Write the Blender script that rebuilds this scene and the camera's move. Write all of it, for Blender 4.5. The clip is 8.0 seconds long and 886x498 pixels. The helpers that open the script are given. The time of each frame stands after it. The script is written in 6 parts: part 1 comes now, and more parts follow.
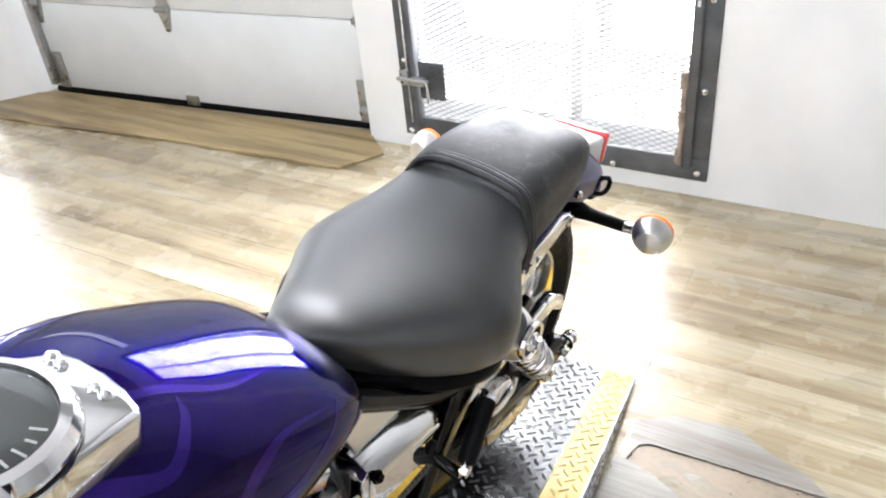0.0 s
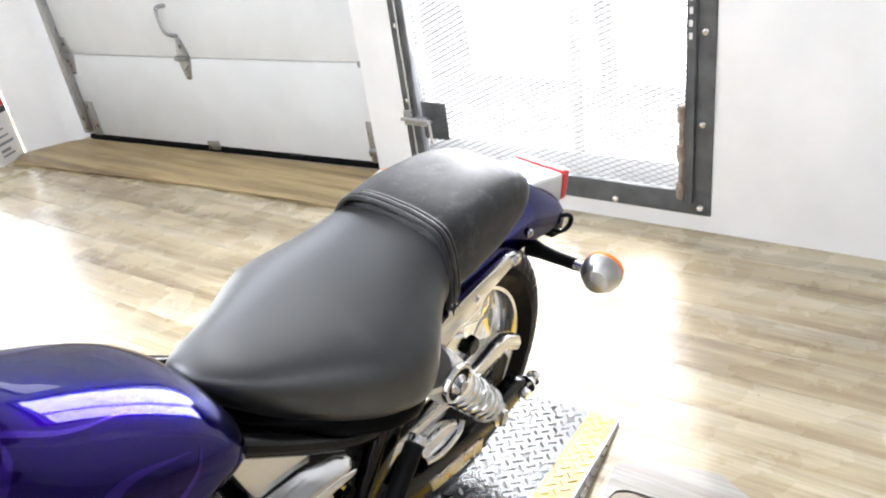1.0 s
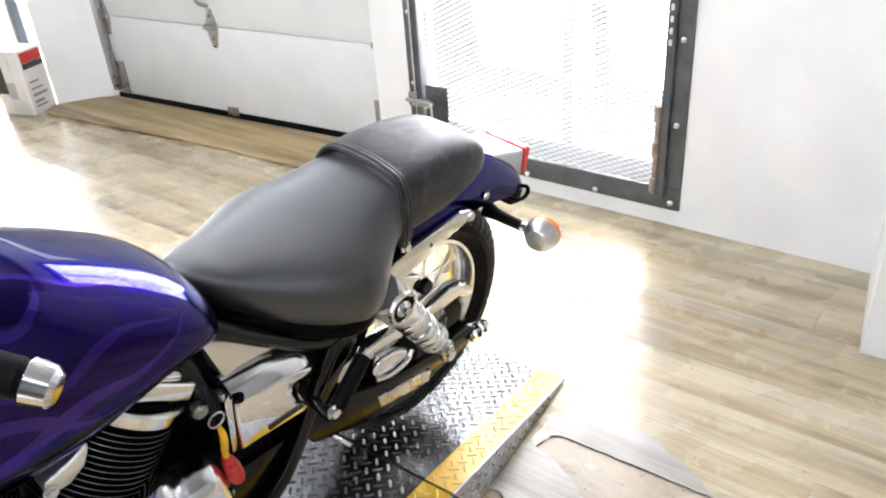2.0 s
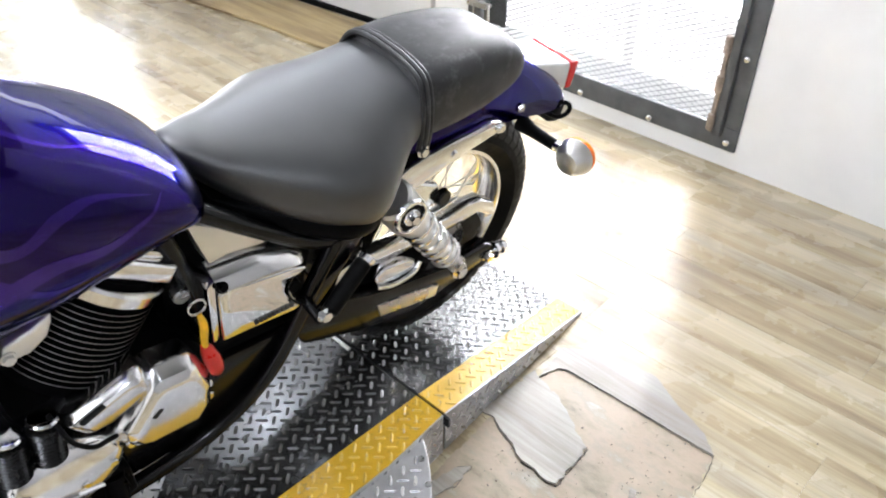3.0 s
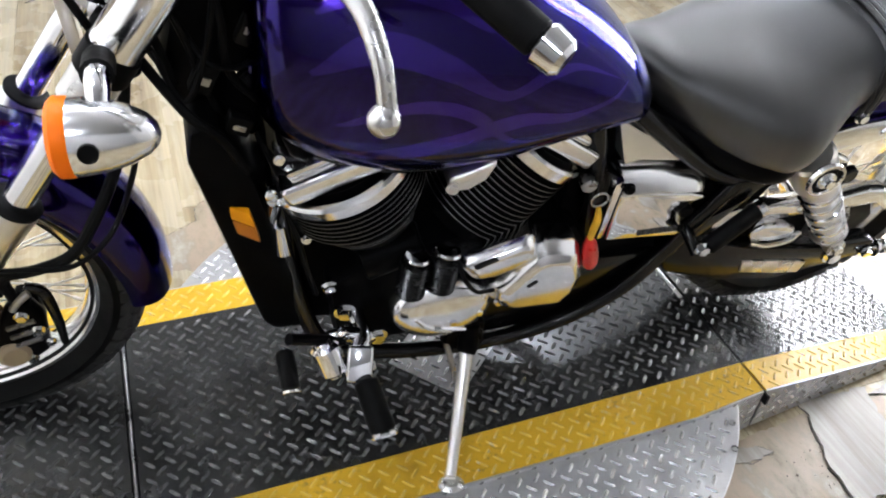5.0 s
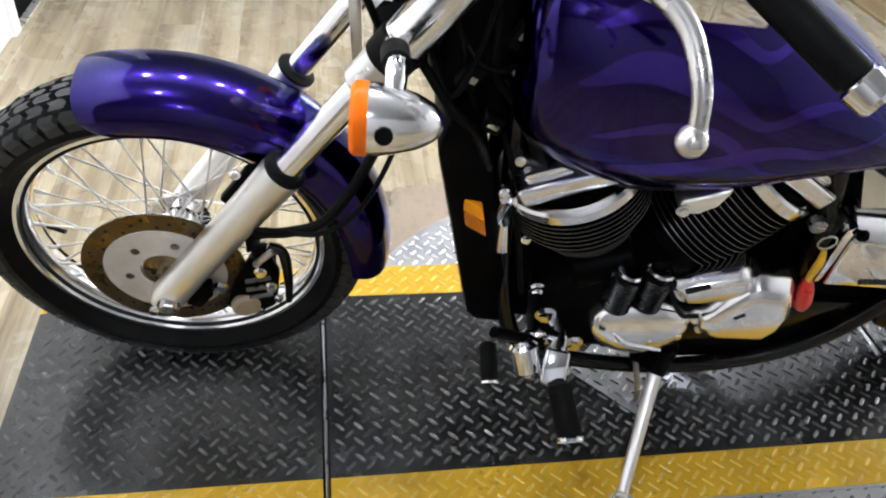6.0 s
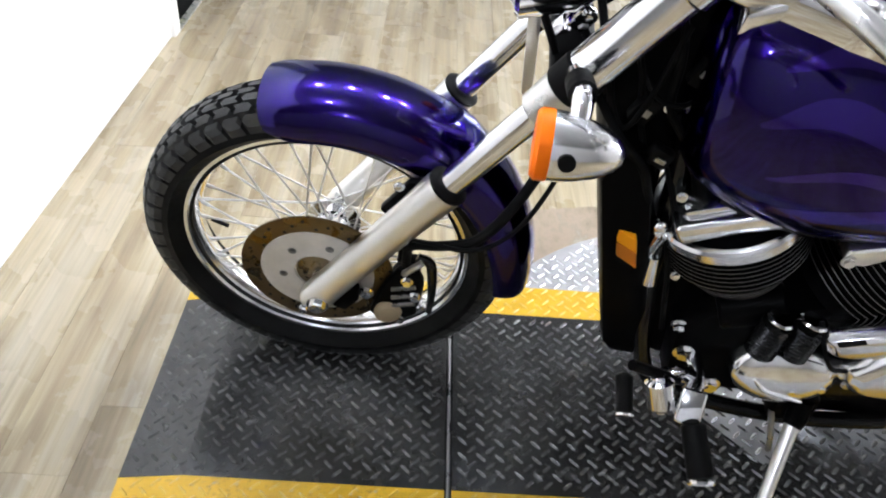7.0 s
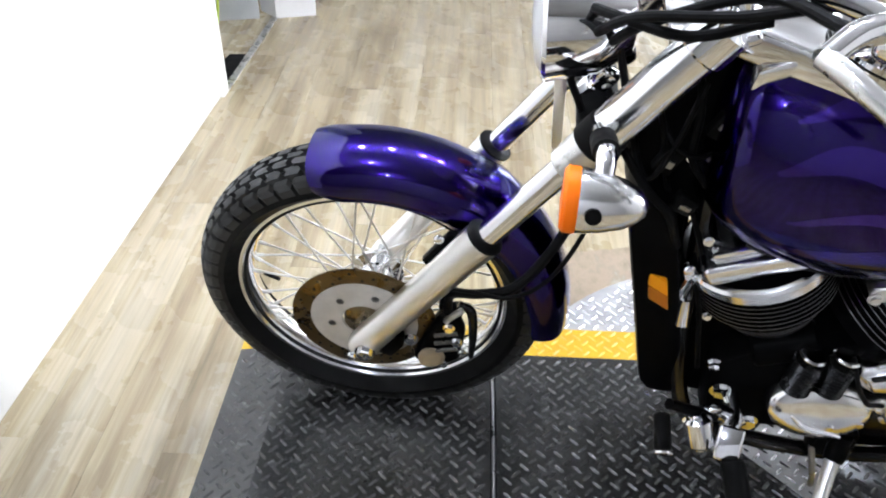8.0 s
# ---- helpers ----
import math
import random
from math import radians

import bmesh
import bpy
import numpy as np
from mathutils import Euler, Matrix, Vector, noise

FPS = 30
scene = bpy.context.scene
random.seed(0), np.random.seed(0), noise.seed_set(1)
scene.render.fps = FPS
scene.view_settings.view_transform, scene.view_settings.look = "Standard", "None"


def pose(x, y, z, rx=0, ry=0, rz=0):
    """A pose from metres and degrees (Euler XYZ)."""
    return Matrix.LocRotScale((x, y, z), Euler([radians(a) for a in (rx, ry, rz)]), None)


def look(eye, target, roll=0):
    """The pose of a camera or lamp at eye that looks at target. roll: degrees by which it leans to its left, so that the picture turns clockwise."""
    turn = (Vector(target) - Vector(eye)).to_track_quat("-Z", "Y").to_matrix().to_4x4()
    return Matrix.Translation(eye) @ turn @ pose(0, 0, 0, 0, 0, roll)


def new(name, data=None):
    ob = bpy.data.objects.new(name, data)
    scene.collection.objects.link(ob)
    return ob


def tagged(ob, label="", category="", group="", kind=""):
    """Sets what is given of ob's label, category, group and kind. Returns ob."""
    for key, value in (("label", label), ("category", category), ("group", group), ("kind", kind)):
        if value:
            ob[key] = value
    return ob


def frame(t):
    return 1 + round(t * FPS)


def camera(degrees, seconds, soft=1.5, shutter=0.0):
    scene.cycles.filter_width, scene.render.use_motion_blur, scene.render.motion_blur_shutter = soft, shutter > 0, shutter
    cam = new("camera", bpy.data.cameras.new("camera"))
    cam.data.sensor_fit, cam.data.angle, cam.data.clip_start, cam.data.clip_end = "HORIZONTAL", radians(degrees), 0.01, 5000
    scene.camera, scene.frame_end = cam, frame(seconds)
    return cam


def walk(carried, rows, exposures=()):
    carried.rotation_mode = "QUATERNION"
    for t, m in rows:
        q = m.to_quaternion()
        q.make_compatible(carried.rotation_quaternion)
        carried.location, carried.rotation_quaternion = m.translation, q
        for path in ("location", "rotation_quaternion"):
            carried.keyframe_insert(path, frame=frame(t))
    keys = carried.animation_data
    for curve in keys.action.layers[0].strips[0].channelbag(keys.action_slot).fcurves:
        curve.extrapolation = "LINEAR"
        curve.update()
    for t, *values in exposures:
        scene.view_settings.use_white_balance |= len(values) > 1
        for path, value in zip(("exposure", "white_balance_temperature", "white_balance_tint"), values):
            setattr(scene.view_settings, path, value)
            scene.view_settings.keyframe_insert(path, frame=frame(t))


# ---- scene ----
cam = camera(58.5, 8.0, soft=2.0)
PATH = [
    (0, (-0.227, -0.725, 1.472), (1.185, 0.201, 0.4), -5.8),
    (0.5, (-0.09, -0.785, 1.443), (1.219, 0.273, 0.362), -8.9),
    (1, (-0.101, -0.896, 1.443), (1.282, 0.171, 0.468), -8.7),
    (1.2, (-0.14, -0.98, 1.453), (1.248, 0.121, 0.532), -9.0),
    (2.3, (-0.25, -1.145, 1.476), (1.073, -0.041, 0.461), -2.2),
    (2.5, (-0.217, -1.146, 1.461), (1.058, -0.011, 0.418), -1.7),
    (3, (-0.135, -1.121, 1.419), (1.049, -0.014, 0.248), 1.1),
    (3.5, (-0.125, -1.127, 1.375), (0.978, -0.011, 0.134), 1.3),
    (4, (-0.195, -1.103, 1.374), (0.735, 0.121, 0.095), 1.6),
    (4.5, (-0.274, -1.078, 1.371), (0.491, 0.246, 0.082), 2.3),
    (5, (-0.372, -1.076, 1.362), (0.256, 0.336, 0.093), 5.3),
    (5.2, (-0.403, -1.078, 1.374), (0.146, 0.366, 0.104), 5.4),
    (6.3, (-0.541, -1.074, 1.375), (-0.322, 0.443, 0.091), 5.8),
    (6.5, (-0.56, -1.075, 1.378), (-0.398, 0.451, 0.097), 5.8),
    (7, (-0.6, -1.082, 1.384), (-0.532, 0.465, 0.118), 5.5),
    (7.5, (-0.62, -1.101, 1.403), (-0.674, 0.446, 0.138), 3.3),
    (8, (-0.596, -1.13, 1.441), (-0.641, 0.476, 0.25), 1.3),
]
walk(cam, [(t, look(eye, target, roll)) for t, eye, target, roll in PATH], [(0.0, 0.49, 6300, 10), (3.0, 0.52, 6300, 10), (4.0, 0.45, 6300, 10), (4.5, 0.37, 6300, 10), (5.0, 0.22, 6300, 10), (6.5, 0.12, 6300, 10), (7.0, 0.12, 6200, 10), (8.0, 0.25, 6080, 10)])

# ---------------------------------------------------------------- world and light
DECK = 0.122                      # height of the lift deck over the floor
world = bpy.data.worlds.new("sky")
scene.world = world
world.use_nodes = True
wn = world.node_tree.nodes
sky = wn.new("ShaderNodeTexSky")
sky.sky_type, sky.sun_disc, sky.sun_elevation, sky.sun_rotation = "NISHITA", False, radians(48), radians(75)
wn["Background"].inputs["Strength"].default_value = 0.12
world.node_tree.links.new(sky.outputs[0], wn["Background"].inputs["Color"])

sun = new("sun", bpy.data.lights.new("sun", "SUN"))
sun.data.energy, sun.data.angle, sun.data.color = 2.0, radians(0.6), (1.0, 0.98, 0.95)
sun.matrix_world = look((6, 2, 8), (1, 0, 0))


def area_lamp(name, eye, target, sx, sy, watts, color):
    ob = new(name, bpy.data.lights.new(name, "AREA"))
    ob.data.shape, ob.data.size, ob.data.size_y, ob.data.energy, ob.data.color = "RECTANGLE", sx, sy, watts, color
    ob.matrix_world = look(eye, target)
    return ob


for py, pw in ((0.12, 0.42), (0.71, 0.60)):
    area_lamp("door_daylight", (2.62, py, 1.36), (0.0, py, 0.85), pw, 2.0, 152 * pw / 1.02, (0.965, 0.965, 1.0))
area_lamp("window_daylight", (2.32, 5.0, 1.3), (0.0, 4.2, 0.3), 1.5, 2.0, 80, (0.97, 0.99, 1.0))

# the first five follow highlights on the paint; the last two are added fill
LAMPS = [(-1.2, 0.7), (-0.65, 0.7), (-0.05, 0.7), (0.3, 0.7), (-1.05, -0.6), (1.65, 2.0), (-0.9, -2.3)]
CEIL = 2.9
for lx, ly in LAMPS:
    bulb = new("ceiling_bulb_light", bpy.data.lights.new("ceiling_bulb_light", "POINT"))
    bulb.data.energy, bulb.data.shadow_soft_size, bulb.data.color = 31.0, 0.055, (0.87, 0.905, 1.0)
    bulb.location = (lx, ly, CEIL - 0.2)

# ---------------------------------------------------------------- materials


class Nodes:
    """A small helper round one material's node tree."""

    def __init__(self, name):
        self.mat = bpy.data.materials.new(name)
        self.mat.use_nodes = True
        self.tree = self.mat.node_tree
        self.bsdf = self.tree.nodes["Principled BSDF"]
        self.coord = None

    def add(self, kind, **props):
        n = self.tree.nodes.new(kind)
        for key, value in props.items():
            n.inputs[key.replace("_", " ")].default_value = value
        return n

    def link(self, a, b):
        self.tree.links.new(a, b)

    def where(self, scale=(1, 1, 1)):
        if not self.coord:
            self.coord = self.add("ShaderNodeTexCoord")
        m = self.add("ShaderNodeMapping")
        m.inputs["Scale"].default_value = scale
        self.link(self.coord.outputs["Object"], m.inputs["Vector"])
        return m.outputs[0]

    def noise(self, scale, detail=4.0, rough=0.55, stretch=(1, 1, 1), vector=None):
        n = self.add("ShaderNodeTexNoise", Scale=scale, Detail=detail, Roughness=rough)
        self.link(vector or self.where(stretch), n.inputs["Vector"])
        return n.outputs["Fac"]

    def ramp(self, fac, *stops):
        n = self.add("ShaderNodeValToRGB")
        el = n.color_ramp.elements
        while len(el) < len(stops):
            el.new(0.5)
        for e, (p, c) in zip(el, stops):
            e.position = p
            e.color = (*c, 1) if len(c) == 3 else c
        self.link(fac, n.inputs["Fac"])
        return n.outputs["Color"]

    def mix(self, fac, a, b, blend="MIX"):
        n = self.add("ShaderNodeMixRGB")
        n.blend_type = blend
        for sock, value in zip(n.inputs, (fac, a, b)):
            if isinstance(value, (float, int)):
                sock.default_value = value
            elif isinstance(value, tuple):
                sock.default_value = (*value, 1)
            else:
                self.link(value, sock)
        return n.outputs[0]

    def set(self, **props):
        for key, value in props.items():
            sock = self.bsdf.inputs[key.replace("_", " ")]
            if hasattr(value, "is_linked"):
                self.link(value, sock)
            elif isinstance(value, tuple):
                sock.default_value = (*value, 1)
            else:
                sock.default_value = value
        return self

    def bump(self, fac, strength, distance=0.002):
        n = self.add("ShaderNodeBump", Strength=strength, Distance=distance)
        self.link(fac, n.inputs["Height"])
        self.link(n.outputs[0], self.bsdf.inputs["Normal"])
        return self


def painted(name, color, rough=0.5, vary=0.12, scale=6.0, bump=0.05, metal=0.0, coat=0.0, fine=180.0, gloss=0.5):
    n = Nodes(name)
    dark = tuple(c * (1 - vary) for c in color)
    light = tuple(min(1, c * (1 + vary)) for c in color)
    n.set(Base_Color=n.ramp(n.noise(scale, 6), (0.35, dark), (0.65, light)), Metallic=metal, Coat_Weight=coat, Coat_Roughness=0.04, Specular_IOR_Level=gloss)
    n.set(Roughness=n.ramp(n.noise(scale * 3, 5), (0.3, (rough * 0.8,) * 3), (0.7, (min(1, rough * 1.2),) * 3)))
    if bump:
        n.bump(n.noise(fine, 3), bump, 0.001)
    return n.mat


def chrome(name, color=(0.82, 0.82, 0.83), rough=0.06, spread=0.65):
    n = Nodes(name)
    n.set(Base_Color=n.ramp(n.noise(12, 4), (0.3, tuple(c * 0.93 for c in color)), (0.7, color)), Metallic=1.0)
    n.set(Roughness=n.ramp(n.noise(30, 5), (0.35, (rough * (1 - spread * 0.6),) * 3), (0.75, (rough * (1 + spread * 1.3),) * 3)))
    return n.mat


CHROME = chrome("chrome", (0.92, 0.92, 0.93))
SOFT_CHROME = chrome("hazed_chrome", (0.97, 0.97, 0.975), 0.16, 0.08)
BRUSHED = chrome("brushed_aluminium", (0.72, 0.71, 0.69), 0.28, 0.2)
PALE_ALLOY = chrome("pale_satin_alloy", (0.9, 0.885, 0.86), 0.3, 0.12)
FIN_STEEL = chrome("fin_edge_steel", (0.2, 0.2, 0.2), 0.3, 0.2)
STEEL = chrome("dull_steel", (0.42, 0.42, 0.42), 0.32)
BLACK_GLOSS = painted("black_frame_paint", (0.003, 0.003, 0.0032), 0.16, 0.2, 9, 0.0, gloss=0.32)
BLACK_SATIN = painted("black_engine_paint", (0.0025, 0.0025, 0.0028), 0.36, 0.3, 14, 0.08, gloss=0.035)
RUBBER = painted("black_rubber", (0.005, 0.005, 0.005), 0.5, 0.3, 20, 0.1, gloss=0.07)
BOOT = painted("glossy_black_rubber", (0.006, 0.006, 0.006), 0.25, 0.2, 20, 0.0, gloss=0.55)
# one rubber twice: light painted into the blocks, shade into sidewall and grooves
TYRE_LIT = painted("lit_tyre_rubber", (0.02, 0.0202, 0.02), 0.48, 0.35, 16, 0.15, gloss=0.4)
TYRE_SHADED = painted("shaded_tyre_rubber", (0.005, 0.005, 0.005), 0.5, 0.3, 16, 0.1, gloss=0.1)
PURPLE = Nodes("purple_candy_paint")
PURPLE.set(Base_Color=PURPLE.ramp(PURPLE.noise(900, 2), (0.3, (0.0078, 0.0014, 0.074)), (0.75, (0.0145, 0.0027, 0.126))), Metallic=1.0,
           Specular_Tint=(0.16, 0.08, 0.5), Roughness=0.2, Coat_Weight=1.0, Coat_IOR=1.33, Coat_Roughness=0.008)
PURPLE = PURPLE.mat
FLAME = Nodes("lavender_flame_paint")
FLAME.set(Base_Color=FLAME.ramp(FLAME.noise(900, 2), (0.3, (0.034, 0.013, 0.21)), (0.75, (0.052, 0.022, 0.29))), Metallic=0.9,
          Specular_Tint=(0.2, 0.12, 0.55), Roughness=0.22, Coat_Weight=1.0, Coat_IOR=1.33, Coat_Roughness=0.008)
FLAME = FLAME.mat
WALL = painted("white_wall_paint", (0.84, 0.835, 0.82), 0.55, 0.05, 2.5, 0.12, fine=90)
# greys of the unseen ceiling and west wall, chosen to darken reflections
CEILING = painted("unseen_ceiling_grey", (0.22, 0.22, 0.22), 0.8, 0.05, 2, 0.1)
WALL_DARK = painted("unseen_wall_grey", (0.22, 0.218, 0.215), 0.6, 0.1, 2.5, 0.1)
DOOR_WHITE = painted("white_door_enamel", (0.74, 0.75, 0.74), 0.42, 0.04, 3, 0.1, fine=60)
GATE_STEEL = painted("dark_grey_steel_paint", (0.085, 0.088, 0.092), 0.5, 0.25, 11, 0.12)
GALV = chrome("galvanised_steel", (0.5, 0.5, 0.5), 0.38)
MESH_GREY = painted("grey_expanded_metal", (0.26, 0.26, 0.265), 0.5, 0.2, 30, 0.0)
RUST = painted("rusty_bare_steel", (0.27, 0.21, 0.165), 0.6, 0.3, 25, 0.2)
ORANGE = Nodes("amber_lens").set(Base_Color=(1.0, 0.19, 0.002), Roughness=0.4, Specular_IOR_Level=0.2).mat
AMBER = Nodes("amber_reflector").set(Base_Color=(0.85, 0.33, 0.006), Roughness=0.35, Specular_IOR_Level=0.2).mat
RED = Nodes("red_lens").set(Base_Color=(0.75, 0.03, 0.03), Roughness=0.18, Coat_Weight=0.6).mat
RED_VINYL = painted("red_plastic", (0.62, 0.015, 0.012), 0.3, 0.1, 20, 0.0, coat=0.5)
YELLOW_PLASTIC = painted("yellow_orange_strap", (0.85, 0.47, 0.02), 0.5, 0.2, 30, 0.05)
MILKY = painted("milky_clear_plastic", (0.62, 0.62, 0.62), 0.2, 0.04, 20, 0.0, coat=0.6)
# near-black that paints the shade of holes, slots, seams and undersides
RECESS_SHADE = Nodes("painted_recess_shade").set(Base_Color=(0.004, 0.004, 0.004), Roughness=0.8).mat
CLEAR = Nodes("clear_lens").set(Base_Color=(0.92, 0.93, 0.93), Roughness=0.08, Transmission_Weight=0.55, IOR=1.45).mat
GLASS = Nodes("glass").set(Base_Color=(1.0, 1.0, 1.0), Roughness=0.02, Transmission_Weight=1.0, IOR=1.45).mat
LABEL_INK = Nodes("dark_print").set(Base_Color=(0.03, 0.03, 0.03), Roughness=0.6).mat
CARD_WHITE = painted("white_cardboard", (0.72, 0.7, 0.67), 0.6, 0.06, 8, 0.06)
CARD_BLACK = painted("black_print", (0.03, 0.03, 0.033), 0.5, 0.1, 8, 0.0)
CARD_RED = painted("red_print", (0.55, 0.03, 0.02), 0.5, 0.1, 8, 0.0)

n = Nodes("black_vinyl_seat")
vinyl = n.noise(420, 3, 0.6)
n.set(Base_Color=n.ramp(n.noise(14, 5), (0.3, (0.009, 0.009, 0.0095)), (0.75, (0.014, 0.014, 0.0147))),
      Roughness=n.ramp(n.noise(9, 5), (0.3, (0.36,) * 3), (0.7, (0.42,) * 3)), Specular_IOR_Level=0.6, Coat_Weight=0.9, Coat_IOR=1.65, Coat_Roughness=0.46, Sheen_Weight=0.03, Sheen_Roughness=0.35)
VINYL = n.bump(vinyl, 0.12, 0.0006).mat
n = Nodes("scuffed_vinyl_pillion")
scuff = n.ramp(n.noise(22, 9, 0.8), (0.53, (0, 0, 0)), (0.64, (1, 1, 1)))
n.set(Base_Color=n.mix(scuff, n.ramp(n.noise(30, 5), (0.3, (0.01, 0.01, 0.01)), (0.75, (0.02, 0.02, 0.02))), (0.05, 0.05, 0.05)),
      Roughness=n.ramp(n.noise(18, 5), (0.3, (0.42,) * 3), (0.7, (0.62,) * 3)))
VINYL_WORN = n.bump(n.noise(300, 4, 0.65), 0.3, 0.0008).mat


def tread_paint(name, color, wear, metal, rough=0.36, gloss=0.5):
    """Paint on tread plate, rubbed through to bare metal in places."""
    n = Nodes(name)
    rub = n.ramp(n.noise(7, 8, 0.7), (0.5 - wear * 0.3, (0, 0, 0)), (0.78 - wear * 0.3, (1, 1, 1)))
    fleck = n.ramp(n.noise(90, 4, 0.6), (0.52, (0, 0, 0)), (0.66, (1, 1, 1)))
    both = n.mix(1.0, rub, fleck, "MULTIPLY")
    dirt = n.ramp(n.noise(3.5, 6, 0.6), (0.34, tuple(c * 0.5 for c in color)), (0.46, tuple(c * 0.85 for c in color)), (0.62, color))
    n.set(Base_Color=n.mix(both, dirt, metal), Metallic=n.mix(both, (0.0, 0.0, 0.0), (0.7, 0.7, 0.7)),
          Roughness=n.ramp(n.noise(24, 5), (0.3, (rough * 0.9,) * 3), (0.7, (rough * 1.15,) * 3)))
    n.set(Specular_IOR_Level=gloss)
    return n.bump(n.noise(130, 4), 0.1, 0.0008).mat


TREAD_BLACK = tread_paint("black_tread_plate", (0.024, 0.0238, 0.023), 0.05, (0.06, 0.05, 0.042), 0.25, 0.8)
# paler than the plate: rubbed wear, plus sheen put into the colour
TREAD_BLACK_TOP = tread_paint("worn_black_tread_bars_with_sheen", (0.075, 0.075, 0.074), 0.6, (0.26, 0.255, 0.245), 0.25, 0.7)
TREAD_YELLOW = tread_paint("yellow_tread_plate", (0.72, 0.43, 0.02), 0.12, (0.16, 0.13, 0.08))
TREAD_YELLOW_TOP = tread_paint("worn_yellow_tread_bars", (0.76, 0.5, 0.06), 0.4, (0.55, 0.5, 0.4))
n = Nodes("bare_tread_plate")
n.set(Base_Color=n.ramp(n.noise(9, 7, 0.65), (0.3, (0.42, 0.42, 0.43)), (0.7, (0.66, 0.66, 0.66))), Metallic=0.6,
      Roughness=n.ramp(n.noise(22, 6), (0.3, (0.3,) * 3), (0.7, (0.5,) * 3)))
TREAD_BARE = n.bump(n.noise(160, 4), 0.12, 0.0008).mat
n = Nodes("bare_tread_bars")
n.set(Base_Color=n.ramp(n.noise(30, 5), (0.3, (0.5, 0.5, 0.5)), (0.7, (0.74, 0.74, 0.74))), Metallic=0.8, Roughness=0.26)
TREAD_BARE_TOP = n.mat


def plank_wood(name, light, mid, dark, grey, rough):
    """Whitewashed plank with long grain along the plank's own y, differing from plank to plank."""
    n = Nodes(name)
    info = n.add("ShaderNodeObjectInfo")
    shift = n.add("ShaderNodeVectorMath")
    shift.operation = "MULTIPLY_ADD"
    n.link(info.outputs["Random"], shift.inputs[0])
    shift.inputs[1].default_value = (0.6, 2.2, 13.0)
    n.coord = n.add("ShaderNodeTexCoord")
    n.link(n.coord.outputs["Object"], shift.inputs[2])
    grainmap = n.add("ShaderNodeMapping")
    grainmap.inputs["Scale"].default_value = (9, 0.42, 8)
    n.link(shift.outputs[0], grainmap.inputs["Vector"])
    broad = n.noise(1.0, 6, 0.6, vector=grainmap.outputs[0])
    finemap = n.add("ShaderNodeMapping")
    finemap.inputs["Scale"].default_value = (120, 3, 60)
    n.link(shift.outputs[0], finemap.inputs["Vector"])
    fine = n.noise(1.0, 5, 0.6, vector=finemap.outputs[0])
    base = n.ramp(broad, (0.33, dark), (0.43, mid), (0.5, light), (0.72, grey))
    shade = n.ramp(fine, (0.3, (0.8, 0.785, 0.765)), (0.7, (1.07, 1.07, 1.07)))
    tone = n.ramp(info.outputs["Random"], (0.0, (0.965, 0.96, 0.95)), (0.5, (1.0, 1.0, 1.0)), (1.0, (1.03, 1.03, 1.03)))
    geo = n.add("ShaderNodeNewGeometry")
    cloudmap = n.add("ShaderNodeMapping")
    cloudmap.inputs["Scale"].default_value = (6.0, 0.6, 1.0)
    n.link(geo.outputs["Position"], cloudmap.inputs["Vector"])
    cloud = n.ramp(n.noise(1.7, 7, 0.62, vector=cloudmap.outputs[0]), (0.36, (0.62, 0.58, 0.52)), (0.45, (0.84, 0.81, 0.77)), (0.52, (1.02, 1.0, 0.95)), (0.66, (1.06, 1.06, 1.06)))
    tone = n.mix(1.0, tone, cloud, "MULTIPLY")
    n.set(Base_Color=n.mix(1.0, n.mix(1.0, base, shade, "MULTIPLY"), tone, "MULTIPLY"),
          Roughness=n.ramp(n.noise(5, 6), (0.3, (rough * 0.8,) * 3), (0.7, (rough * 1.25,) * 3)))
    return n.bump(fine, 0.12, 0.0006).mat


PLANK = plank_wood("whitewashed_vinyl_plank", (0.47, 0.405, 0.272), (0.4, 0.335, 0.22), (0.25, 0.2, 0.135), (0.53, 0.49, 0.395), 0.27)
PLYWOOD = plank_wood("plywood", (0.42, 0.32, 0.165), (0.31, 0.228, 0.108), (0.16, 0.108, 0.05), (0.36, 0.275, 0.155), 0.55)
SUBFLOOR = plank_wood("old_tan_subfloor", (0.5, 0.4, 0.29), (0.45, 0.34, 0.24), (0.36, 0.25, 0.16), (0.52, 0.46, 0.38), 0.5)
n = Nodes("bare_tan_adhesive")
speck = n.ramp(n.noise(60, 6, 0.7), (0.64, (0, 0, 0)), (0.7, (1, 1, 1)))
streak = n.ramp(n.noise(4.5, 8, 0.66, (2.6, 1.2, 1)), (0.32, (0.18, 0.148, 0.1)), (0.42, (0.3, 0.25, 0.175)), (0.5, (0.37, 0.285, 0.205)), (0.57, (0.3, 0.255, 0.185)), (0.68, (0.42, 0.39, 0.33)))
n.set(Base_Color=n.mix(speck, streak, (0.26, 0.21, 0.16)), Roughness=n.ramp(n.noise(14, 6), (0.3, (0.35,) * 3), (0.7, (0.6,) * 3)))
ADHESIVE = n.bump(n.noise(70, 5), 0.25, 0.001).mat
# paints the shade in gaps at torn edges; also colours the glue crumbs
CRACK_SHADE_DIRT = painted("crack_shade_and_crumb_dirt", (0.085, 0.075, 0.062), 0.8, 0.5, 40, 0.2)
TORN = plank_wood("torn_grey_vinyl", (0.35, 0.33, 0.3), (0.29, 0.265, 0.225), (0.19, 0.155, 0.115), (0.41, 0.4, 0.375), 0.4)

